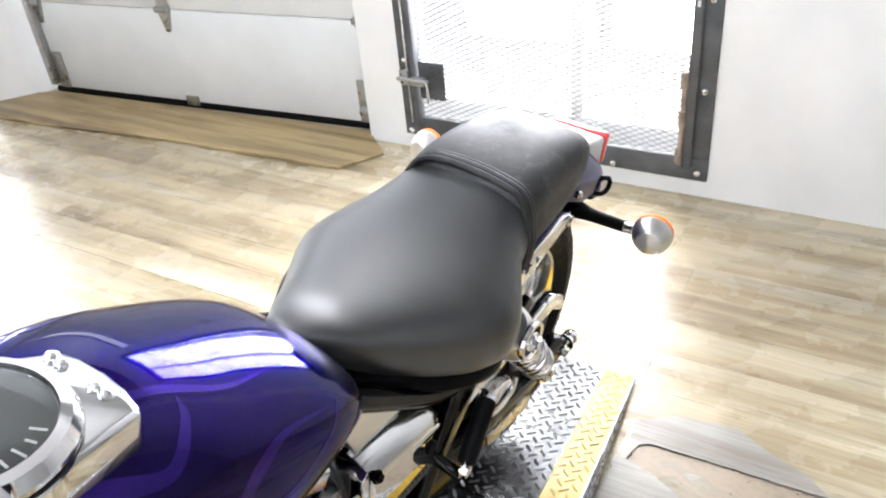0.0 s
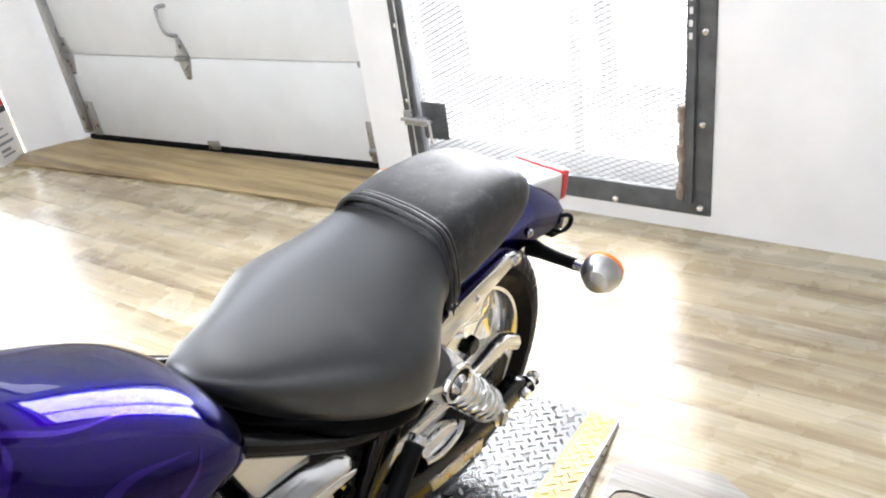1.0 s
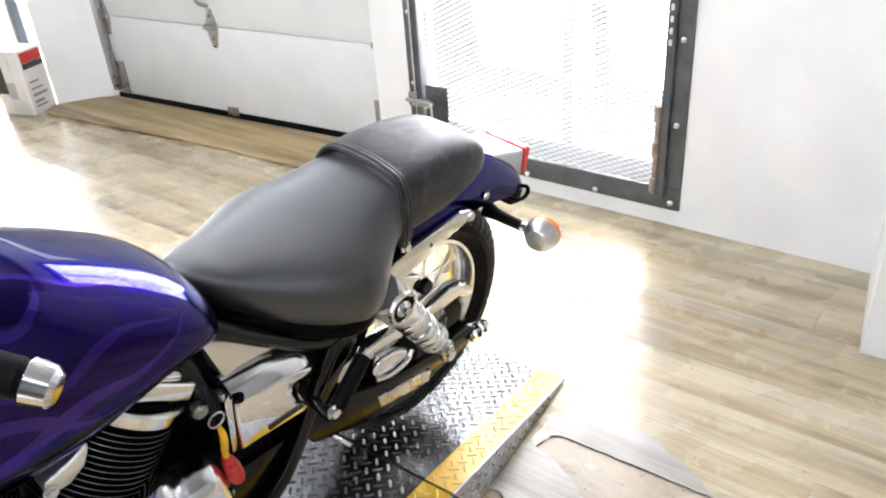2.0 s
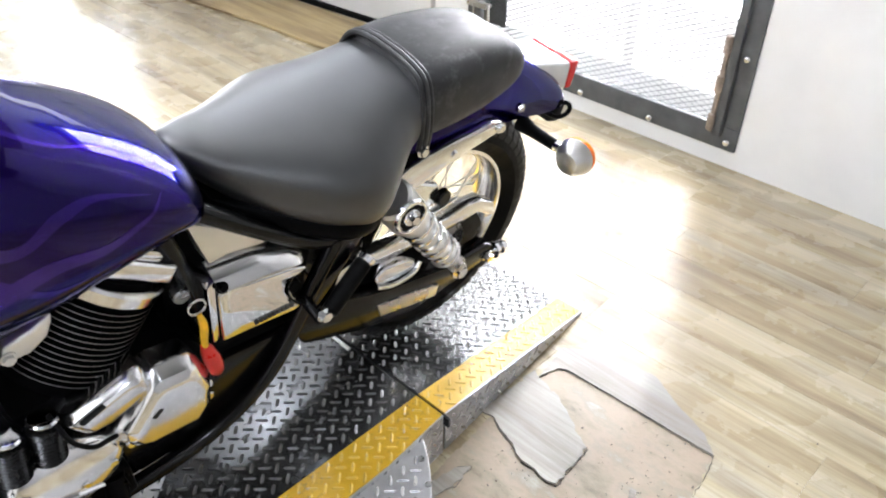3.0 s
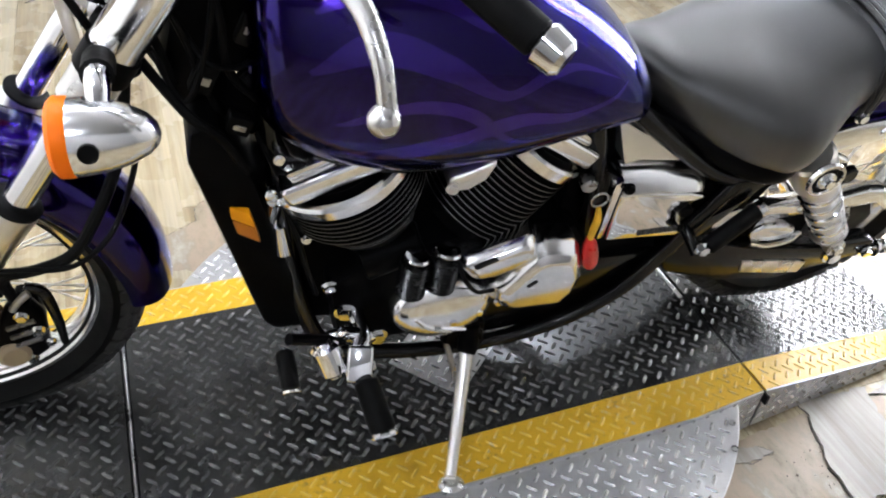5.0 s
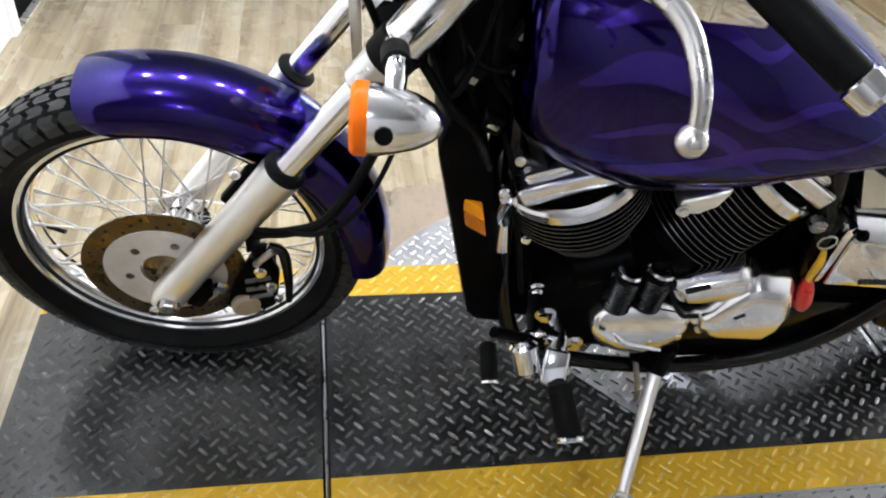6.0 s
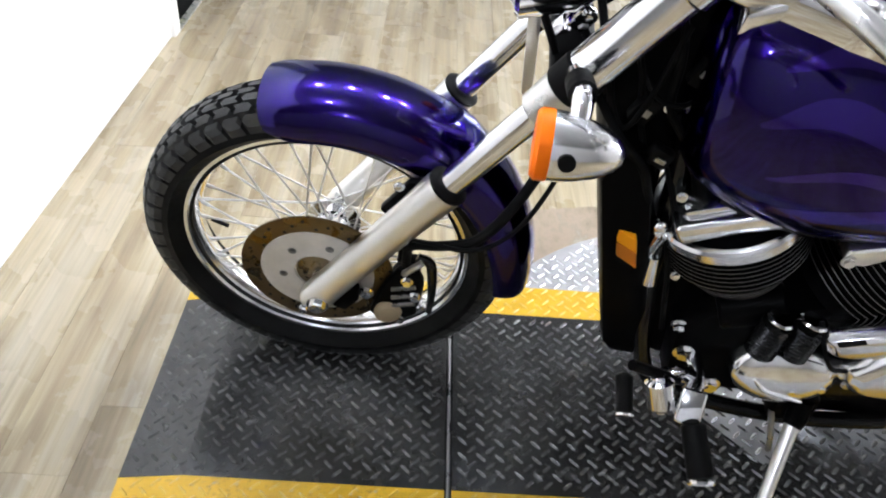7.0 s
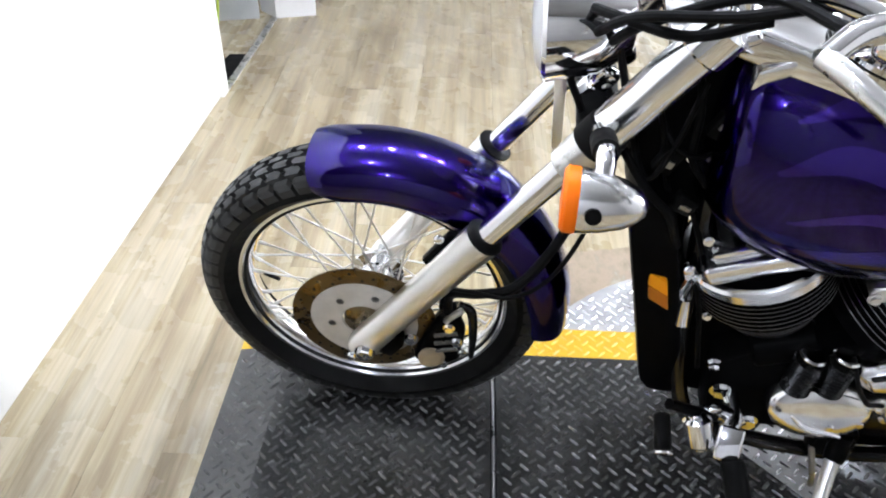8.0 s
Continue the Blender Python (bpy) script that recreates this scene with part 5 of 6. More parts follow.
def turned_out(bm, x0, slope):
    """Turns a plate on the shroud towards the front: its front edge lies further in."""
    for v in bm.verts:
        v.co.y -= (v.co.x - x0) * slope
    return bm


reflector = part("reflector", turned_out(prism([(-0.366, 0.562), (-0.333, 0.555), (-0.327, 0.528), (-0.36, 0.534)], -0.1265, -0.105, 0.002), -0.345, 0.55), AMBER, rad, "amber side reflector")
part("reflector_base", turned_out(prism([(-0.36, 0.532), (-0.327, 0.526), (-0.321, 0.497), (-0.353, 0.503)], -0.1255, -0.105, 0.002), -0.345, 0.55), Nodes("dark_amber_reflector").set(Base_Color=(0.5, 0.15, 0.004), Roughness=0.35).mat, reflector, "darker amber lower half")
part("reservoir_cap", joined(rod((-0.30, -0.10, 0.50), (-0.295, -0.115, 0.56), 0.012), ball((-0.30, -0.11, 0.57), 0.012), rod((-0.285, -0.11, 0.44), (-0.29, -0.11, 0.50), 0.014, 0.009)), CHROME, rad, "chrome filler fitting")
part("radiator_hose", tube([(-0.32, -0.06, 0.75), (-0.28, -0.09, 0.70), (-0.25, -0.09, 0.62), (-0.24, -0.06, 0.52)], 0.015, 12), RUBBER, bike, "black coolant hose")

# --- engine
eng = part("crankcase", prism([(-0.20, 0.185), (0.22, 0.185), (0.27, 0.25), (0.27, 0.36), (0.22, 0.44), (0.0, 0.45), (-0.12, 0.44), (-0.22, 0.36)], -0.14, 0.14, 0.02, 2), BLACK_SATIN, bike, "black crankcase")


def cylinder(base, axis, r, fins, name):
    base, ax = Vector(base), Vector(axis).normalized()
    n_ = fins
    pitch = 0.0105
    barrel = part(name, rod(base - ax * 0.03, base + ax * (n_ * pitch + 0.01), r * 0.86, seg=36), BLACK_SATIN, bike, "black finned engine cylinder")
    prof = [(r * 0.84, -0.002), (r - 0.002, -0.0022), (r, -0.001), (r, 0.001), (r - 0.002, 0.0022), (r * 0.84, 0.002)]
    me = None
    for k in range(n_):
        if me is None:
            ob = part("fin", lathe(prof, (0, 0, 0), ax, 40, close=True), BLACK_SATIN, barrel)
            me = ob.data
            edge = part("fin_edge", lathe([(r + 0.0004, -0.0008), (r + 0.0008, 0.0), (r + 0.0004, 0.0008), (r - 0.001, 0.0)], (0, 0, 0), ax, 40, close=True), FIN_STEEL, ob)
            eme = edge.data
        else:
            ob = new("fin", me)
            ob.parent = barrel
            edge = new("fin_edge", eme)
            edge.parent = ob
        ob.location = base + ax * (k * pitch)
    top = base + ax * (n_ * pitch)
    head = part("rocker_cover", lathe([(r * 0.97, 0.0), (r * 1.03, 0.004), (r * 1.035, 0.022), (r * 1.0, 0.027), (r * 0.93, 0.027), (r * 0.93, 0.002)], top, ax, 44, close=True), SOFT_CHROME, barrel, "chrome rocker cover band")
    part("head_core", rod(top, top + ax * 0.034, r * 0.9, r * 0.82, 36), BLACK_SATIN, head, "black cylinder head")
    lean = math.degrees(math.atan2(ax.x, ax.z))
    seat_at = Matrix.Translation(top + ax * 0.052) @ pose(0, 0, 0, 0, lean, 0)
    box = part("rocker_box", block(r * 1.5, r * 1.62, 0.036, seat_at, 0.009, 3), SOFT_CHROME, head, "chrome rocker box")
    part("box_lid", block(r * 1.2, r * 1.3, 0.014, seat_at @ Matrix.Translation((0, 0, 0.024)), 0.005, 2), SOFT_CHROME, box)
    for a in (200, 330, 80):
        s = ax.cross(Vector((0, 1, 0))).normalized()
        d = math.cos(radians(a)) * s + math.sin(radians(a)) * Vector((0, 1, 0))
        part("cover_bolt", rod(top + d * r * 0.98 + ax * 0.018, top + d * r * 0.98 + ax * 0.032, 0.008, bevel=0.002), CHROME, head)
    return barrel


front = cylinder((-0.16, -0.056, 0.517), (-0.38, -0.02, 0.92), 0.116, 6, "front_cylinder")
ax_f = Vector((-0.38, -0.02, 0.92)).normalized()
part("cylinder_base", lathe([(0.074, -0.085), (0.084, -0.06)] + [(0.088 + 0.0011 * k + 0.0016 * (k % 2), -0.055 + 0.0042 * k) for k in range(13)] + [(0.107, 0.0)], Vector((-0.16, -0.056, 0.517)), ax_f, 40), painted("dark_grey_engine_paint", (0.022, 0.022, 0.023), 0.4, 0.2, 20, 0.1, gloss=0.3), front, "dark grey ribbed cylinder base")
cylinder((0.04, -0.055, 0.458), (0.56, -0.02, 0.83), 0.096, 14, "rear_cylinder")
intake = part("intake_cover", prism([(-0.048, 0.60), (-0.042, 0.618), (-0.003, 0.630), (0.026, 0.645), (0.024, 0.63), (0.014, 0.606), (-0.012, 0.588), (-0.035, 0.588)], -0.168, -0.13, 0.007, 3), PALE_ALLOY, bike, "pale alloy intake cover")
part("cover_stud", bolt((-0.04, -0.168, 0.6), (0, -1, 0), 0.008, 0.008), PALE_ALLOY, intake)
sc = Matrix.Translation((-0.021, 0, 0.298)) @ Matrix.Diagonal((1.06, 1, 0.74, 1)) @ Matrix.Translation((0.021, 0, -0.298))
b = lathe([(0.086, 0.0), (0.086, 0.022), (0.083, 0.032), (0.074, 0.040), (0.058, 0.046), (0.036, 0.050), (0.001, 0.052)], (-0.021, -0.14, 0.298), (0, -1, 0.16), 56)
b.transform(sc)
stator = part("stator_cover", b, SOFT_CHROME, eng, "oval chrome stator cover")
part("cover_rib", tube([(-0.075, -0.188, 0.305), (-0.05, -0.193, 0.283), (-0.02, -0.195, 0.275), (0.02, -0.194, 0.262)], [0.003, 0.005, 0.005, 0.003], 8), CHROME, stator)
for p in ((-0.06, -0.184, 0.29), (-0.005, -0.19, 0.285), (0.045, -0.182, 0.292)):
    part("cover_bolt", rod(p, (p[0], p[1] - 0.006, p[2]), 0.008, bevel=0.002), CHROME, stator)
def leaned(bm, edge, slope, z0):
    """Leans the outer face of a cover, so that it looks a little upward."""
    for v in bm.verts:
        if v.co.y < edge:
            v.co.y += (v.co.z - z0) * slope
    return bm




def pillow(poly, y0, y1, y2, inset, rise):
    """A cover with broad sloping shoulders: the outline at y0 and y1, a smaller and lifted face at y2."""
    cx, cz = sum(p[0] for p in poly) / len(poly), sum(p[1] for p in poly) / len(poly)
    mid = [(cx + (x - cx) * (1 + inset) / 2, cz + (z - cz) * (1 + inset) / 2 + rise * 0.4) for x, z in poly]
    face = [(cx + (x - cx) * inset, cz + (z - cz) * inset + rise) for x, z in poly]
    bm = skin([[(x, y, z) for x, z in q] for q, y in ((poly, y0), (poly, y1), (mid, y1 + (y2 - y1) * 0.72), (face, y2))])
    bmesh.ops.recalc_face_normals(bm, faces=bm.faces)
    bmesh.ops.bevel(bm, geom=bm.edges[:], offset=0.003, segments=2, affect="EDGES", profile=0.5)
    return bm


fcov = part("front_side_cover", pillow([(-0.012, 0.428), (0.10, 0.472), (0.12, 0.468), (0.134, 0.44), (0.118, 0.424), (0.05, 0.392), (0.01, 0.392)], -0.13, -0.168, -0.192, 0.72, -0.004), SOFT_CHROME, eng, "chrome side cover")
part("cover_slot", prism([(0.012, 0.431), (0.05, 0.447), (0.055, 0.441), (0.018, 0.424)], -0.1925, -0.185, 0.002), RECESS_SHADE, fcov, "dark slot")
cov = part("rear_side_cover", pillow([(0.058, 0.33), (0.062, 0.352), (0.122, 0.44), (0.14, 0.452), (0.198, 0.446), (0.21, 0.43), (0.231, 0.372), (0.228, 0.325), (0.205, 0.29), (0.09, 0.296), (0.07, 0.306)], -0.13, -0.17, -0.202, 0.7, -0.004), SOFT_CHROME, eng, "chrome drive cover")
part("cover_slot", prism([(0.112, 0.375), (0.128, 0.388), (0.133, 0.382), (0.118, 0.369)], -0.2035, -0.196, 0.001), RECESS_SHADE, cov, "dark slot")
for p in ((0.078, -0.18, 0.315), (0.222, -0.172, 0.352), (0.225, -0.165, 0.31)):
    part("cover_bolt", rod(p, (p[0], p[1] - 0.008, p[2]), 0.009, bevel=0.002), CHROME, cov)
for hx, hz in ((-0.088, 0.368), (-0.036, 0.372)):
    hose2 = part("breather", lathe([(q, h) for i in range(11) for q, h in ((0.021, i * 0.007), (0.026, i * 0.007 + 0.0035))], (hx, -0.175, hz), (0.1, 0.1, 1), 20), BOOT, eng, "black ribbed boot")
    part("breather_cap", rod((hx + 0.008, -0.167, hz + 0.077), (hx + 0.009, -0.166, hz + 0.084), 0.023, bevel=0.003), CHROME, hose2)
part("ignition_wire", tube([(-0.02, -0.17, 0.46), (-0.008, -0.205, 0.425), (0.018, -0.205, 0.385), (0.045, -0.19, 0.362), (0.06, -0.185, 0.355)], 0.004, 8), RUBBER, eng)
part("starter", rod((-0.16, -0.12, 0.40), (-0.06, -0.12, 0.44), 0.035, bevel=0.005), BLACK_SATIN, eng)
for p, r in (((-0.19, -0.142, 0.30), 0.014), ((-0.165, -0.15, 0.25), 0.012), ((-0.215, -0.13, 0.36), 0.01), ((0.09, -0.15, 0.30), 0.008)):
    part("case_bolt", bolt(p, (0, -1, 0), r, 0.012), CHROME, eng)
part("swing_pivot", prism([(0.24, 0.22), (0.42, 0.26), (0.46, 0.34), (0.40, 0.42), (0.25, 0.42)], -0.125, 0.125, 0.012), BLACK_SATIN, bike, "black swingarm pivot")
part("engine_belly", prism([(0.02, 0.155), (0.24, 0.17), (0.34, 0.24), (0.44, 0.31), (0.45, 0.335), (0.28, 0.345), (0.18, 0.31), (0.0, 0.25)], -0.142, -0.10, 0.008), BLACK_GLOSS, bike, "glossy black lower panel")

part("engine_front", prism([(-0.27, 0.22), (-0.235, 0.60), (-0.16, 0.62), (-0.12, 0.45), (-0.17, 0.20)], -0.085, 0.12, 0.012, 2), BLACK_SATIN, bike, "black engine front and down pipes")
for sgn in (-1, 1):
    part("header_pipe", tube([(-0.17, sgn * 0.03 + 0.05, 0.56), (-0.235, sgn * 0.04 + 0.07, 0.50), (-0.25, sgn * 0.04 + 0.10, 0.35), (-0.2, sgn * 0.04 + 0.13, 0.22), (0.0, sgn * 0.03 + 0.16, 0.19)], 0.02, 14, 5), CHROME, bike, "chrome exhaust pipe")

# --- clutter between the fork legs
for pts in ([(-0.50, 0.02, 0.88), (-0.46, -0.03, 0.83), (-0.44, 0.0, 0.76), (-0.42, 0.02, 0.70)], [(-0.52, 0.04, 0.90), (-0.48, 0.06, 0.84), (-0.45, 0.05, 0.77), (-0.42, 0.04, 0.72)],
            [(-0.47, -0.04, 0.95), (-0.45, -0.06, 0.88), (-0.43, -0.05, 0.82), (-0.41, -0.06, 0.74)], [(-0.53, 0.0, 0.86), (-0.50, -0.02, 0.80), (-0.485, 0.0, 0.74), (-0.46, 0.05, 0.70)]):
    part("wire", tube(pts, 0.006, 8), RUBBER, bike, "black wiring loom")
for p, sz, mat in (((-0.475, -0.035, 0.865), (0.03, 0.02, 0.035), CHROME), ((-0.49, 0.035, 0.80), (0.025, 0.03, 0.03), CHROME), ((-0.455, 0.0, 0.90), (0.04, 0.05, 0.02), BLACK_GLOSS), ((-0.46, -0.05, 0.815), (0.022, 0.016, 0.02), BRUSHED)):
    part("lamp_bracket", block(*sz, Matrix.Translation(p) @ pose(0, 0, 0, 20, 30, 15), 0.005, 2), mat, bike, "small headlight bracket")

# --- side panels
side = part("side_cover", prism([(0.262, 0.535), (0.29, 0.536), (0.40, 0.52), (0.424, 0.512), (0.43, 0.505), (0.404, 0.495), (0.394, 0.472), (0.40, 0.45), (0.42, 0.422), (0.402, 0.413), (0.30, 0.422), (0.262, 0.424)], -0.168, -0.11, 0.005, 3), CHROME, bike, "mirror chrome side cover")
part("cover_shoulder", skin([[(0.262, -0.168, 0.534), (0.262, -0.16, 0.556), (0.262, -0.135, 0.57), (0.262, -0.12, 0.572), (0.262, -0.12, 0.53)],
                             [(0.34, -0.169, 0.532), (0.34, -0.161, 0.553), (0.34, -0.136, 0.566), (0.34, -0.12, 0.568), (0.34, -0.12, 0.528)],
                             [(0.40, -0.168, 0.524), (0.40, -0.16, 0.543), (0.40, -0.138, 0.555), (0.40, -0.12, 0.557), (0.40, -0.12, 0.52)],
                             [(0.424, -0.164, 0.518), (0.424, -0.157, 0.533), (0.424, -0.14, 0.541), (0.424, -0.12, 0.542), (0.424, -0.12, 0.515)],
                             [(0.432, -0.155, 0.514), (0.432, -0.15, 0.522), (0.432, -0.142, 0.525), (0.432, -0.12, 0.526), (0.432, -0.12, 0.512)]]), SOFT_CHROME, side, "bright rounded upper edge", 50)
for k in range(9):
    part("maker_bar", span(0.322 + 0.0088 * k, 0.3285 + 0.0088 * k, -0.1702, -0.1675, 0.430, 0.4395), LABEL_INK, side, "dark raised lettering bar")
part("cover_notch", rod((0.403, -0.171, 0.475), (0.403, -0.12, 0.475), 0.013, bevel=0.002), BLACK_SATIN, side, "black mounting grommet")
part("cover_screw", bolt((0.268, -0.168, 0.552), (0, -1, 0.3), 0.0075, 0.008), BLACK_SATIN, side)
part("upper_side_cover", leaned(prism([(0.246, 0.655), (0.254, 0.65), (0.408, 0.566), (0.30, 0.576), (0.268, 0.572)], -0.124, -0.08, 0.004, 2), -0.11, 0.35, 0.60), PALE_ALLOY, bike, "pale satin triangular panel")
part("panel_edge", prism([(0.246, 0.555), (0.26, 0.565), (0.26, 0.428), (0.247, 0.424)], -0.162, -0.11, 0.003), CHROME, side)
part("tool_box", prism([(0.24, 0.655), (0.24, 0.30), (0.42, 0.35), (0.45, 0.55)], 0.10, 0.13, 0.006), BLACK_SATIN, bike)
# key with its tag
key = part("ignition_lock", rod((0.216, -0.118, 0.536), (0.214, -0.141, 0.536), 0.014, bevel=0.003), STEEL, bike, "steel ignition lock")
ringpts = [(0.228 + 0.015 * math.cos(a), -0.158, 0.522 + 0.015 * math.sin(a)) for a in (2 * math.pi * k / 14 for k in range(15))]
part("key_ring", tube(ringpts, 0.0018, 6, 2), BRUSHED, key)
part("key_strap", tube([(0.229, -0.16, 0.508), (0.233, -0.164, 0.48), (0.229, -0.168, 0.445), (0.236, -0.17, 0.41)], [0.004, 0.007, 0.006, 0.004], 8, 5), YELLOW_PLASTIC, key, "orange-yellow key strap")
part("key_float", tube([(0.228, -0.165, 0.44), (0.232, -0.17, 0.425), (0.238, -0.174, 0.395), (0.241, -0.176, 0.375), (0.241, -0.176, 0.37)], [0.006, 0.013, 0.016, 0.012, 0.004], 12, 5), RED_VINYL, key, "red plastic key tag")

# --- rear suspension and drive
for sgn in (-1, 1):
    arm = part("swingarm", prism([(0.40, 0.36), (0.46, 0.38), (0.61, 0.325), (0.80, 0.292), (0.92, 0.297), (0.95, 0.278), (0.938, 0.248), (0.86, 0.235), (0.72, 0.208), (0.57, 0.236), (0.43, 0.29)], sgn * 0.118, sgn * 0.158, 0.008), BLACK_GLOSS if sgn < 0 else BLACK_SATIN, bike, "glossy black swingarm")
    part("axle_adjuster", joined(bolt((0.836, sgn * 0.158, 0.265), (0, sgn, 0), 0.015, 0.014), rod((0.9, sgn * 0.15, 0.262), (0.985, sgn * 0.15, 0.256), 0.007), bolt((0.95, sgn * 0.15, 0.26), (1, 0, 0), 0.015, 0.014), bolt((0.975, sgn * 0.15, 0.257), (1, 0, 0), 0.012, 0.014), bolt((0.925, sgn * 0.158, 0.262), (0, sgn, -0.2), 0.011, 0.012)), CHROME, arm)
    a, b2 = Vector((0.614, sgn * 0.172, 0.566)), Vector((0.818, sgn * 0.162, 0.298))
    d = (b2 - a).normalized()
    shock = part("shock_absorber", rod(a - d * 0.03, a + d * 0.062, 0.042, 0.041, 32, 0.006), PALE_ALLOY, bike, "chrome shock with a spring cover")
    face = Vector((0, sgn * 0.042, 0))
    part("shock_eye", joined(lathe([(0.012, 0.0), (0.034, 0.0), (0.036, 0.004), (0.034, 0.01), (0.029, 0.011), (0.027, 0.006), (0.012, 0.006)], a + face * 0.85, (0, sgn, 0), 32), lathe([(0.001, 0.012), (0.016, 0.012), (0.019, 0.007), (0.019, 0.0), (0.001, 0.0)], a + face * 0.85, (0, sgn, 0), 24), bolt(a + face + Vector((0, sgn * 0.005, 0)), (0, sgn, 0), 0.009, 0.010)), CHROME, shock, "chrome shock eye")
    part("shock_bush", lathe([(0.020, 0.005), (0.026, 0.005), (0.026, 0.0085), (0.020, 0.0085)], a + face * 0.85, (0, sgn, 0), 28, close=True), RUBBER, shock, "black rubber bush")
    coil = []
    turns, c0, c1 = 6.0, 0.062, 0.258
    u = d.orthogonal().normalized()
    w = d.cross(u)
    for k in range(int(turns * 14) + 1):
        f = k / (turns * 14)
        an = 2 * math.pi * turns * f
        coil.append(tuple(a + d * (c0 + (c1 - c0) * f) + (0.034 - 0.004 * f) * (math.cos(an) * u + math.sin(an) * w)))
    part("spring", tube(coil, 0.0052, 8, 1), SOFT_CHROME, shock, "chrome coil spring")
    part("damper_rod", rod(a + d * 0.05, a + d * 0.262, 0.0325, 0.0285, 28), PALE_ALLOY, shock, "pale spring cover")
    part("shock_foot", joined(rod(a + d * 0.255, a + d * 0.285, 0.036, 0.027, 24, 0.003), rod(a + d * 0.315 + Vector((0, -0.018, 0)), a + d * 0.315 + Vector((0, 0.018, 0)), 0.02), bolt(a + d * 0.315 + Vector((0, sgn * 0.018, 0)), (0, sgn, 0), 0.011, 0.010)), BRUSHED, shock)
    strut = part("fender_strut", prism([(0.64, 0.53), (0.652, 0.568), (0.69, 0.584), (0.733, 0.594), (0.80, 0.602), (0.898, 0.611), (0.925, 0.605), (0.936, 0.591), (0.925, 0.578), (0.90, 0.573), (0.85, 0.562), (0.782, 0.543), (0.72, 0.526), (0.66, 0.505)], sgn * 0.108, sgn * 0.122, 0.005, 2), SOFT_CHROME, bike, "chrome fender strut")
    part("strut_bolt", bolt((0.925, sgn * 0.122, 0.588), (0, sgn, 0), 0.009, 0.006), CHROME, strut)
    part("strut_bolt", bolt((0.80, sgn * 0.122, 0.572), (0, sgn, 0), 0.007, 0.005), CHROME, strut)
guard = part("chain_guard", prism([(0.508, 0.352), (0.527, 0.41), (0.56, 0.418), (0.631, 0.412), (0.709, 0.416), (0.80, 0.412), (0.86, 0.424), (0.90, 0.42), (0.945, 0.39), (0.952, 0.362), (0.94, 0.352), (0.895, 0.384), (0.825, 0.374), (0.74, 0.378), (0.66, 0.372), (0.56, 0.385)], -0.132, -0.098, 0.006, 2), SOFT_CHROME, bike, "chrome chain guard")
part("chain_case", prism([(0.46, 0.30), (0.50, 0.39), (0.60, 0.40), (0.72, 0.392), (0.84, 0.378), (0.92, 0.362), (0.95, 0.31), (0.93, 0.26), (0.86, 0.23), (0.78, 0.22), (0.60, 0.22)], -0.104, -0.092, 0.004), BLACK_SATIN, bike, "black chain run")
part("sprocket", lathe([(0.04, -0.004), (0.1, -0.004), (0.104, 0.0), (0.1, 0.004), (0.04, 0.004)], (0.836, -0.082, 0.307), (0, 1, 0), 48, close=True), STEEL, bike, "steel rear sprocket")
hubcap = part("sprocket_carrier", lathe([(0.02, -0.03), (0.05, -0.03), (0.062, -0.012), (0.062, 0.0), (0.02, 0.0)], (0.836, -0.079, 0.307), (0, 1, 0), 40, close=True), BRUSHED, bike, "cast alloy sprocket carrier")
for k in range(5):
    an = 2 * math.pi * k / 5
    part("carrier_nut", bolt((0.836 + 0.075 * math.sin(an), -0.086, 0.307 + 0.075 * math.cos(an)), (0, -1, 0), 0.008, 0.008), CHROME, hubcap)
part("bore_plug", rod((0.80, -0.10, 0.455), (0.80, -0.118, 0.455), 0.02, 0.018, 24, 0.003), BLACK_GLOSS, bike, "black rubber plug")
part("link_bracket", prism([(0.68, 0.50), (0.74, 0.515), (0.79, 0.49), (0.80, 0.45), (0.76, 0.43), (0.70, 0.44)], -0.105, -0.085, 0.008, 3), SOFT_CHROME, bike, "cast bracket behind the shock")
muffler = part("brake_cover", prism([(0.602, 0.345), (0.606, 0.366), (0.625, 0.38), (0.68, 0.374), (0.705, 0.362), (0.714, 0.342), (0.70, 0.33), (0.66, 0.325), (0.62, 0.332)], -0.15, -0.125, 0.009, 3), CHROME, bike, "chrome swingarm plate")
part("plate_lip", tube([(0.605, -0.152, 0.34), (0.65, -0.154, 0.325), (0.70, -0.153, 0.33), (0.718, -0.15, 0.35)], 0.006, 8), SOFT_CHROME, muffler)
part("inner_fender", shell([(0.62, 0.085, 0.60, 0.35), (0.70, 0.09, 0.68, 0.52), (0.80, 0.09, 0.69, 0.58)], 0.004, 20), BLACK_SATIN, bike, "black inner fender")
part("swing_lower_guard", prism([(0.606, 0.292), (0.70, 0.276), (0.775, 0.258), (0.77, 0.226), (0.70, 0.238), (0.615, 0.258)], -0.1615, -0.157, 0.001), BRUSHED, bike, "pale swingarm sticker strip")

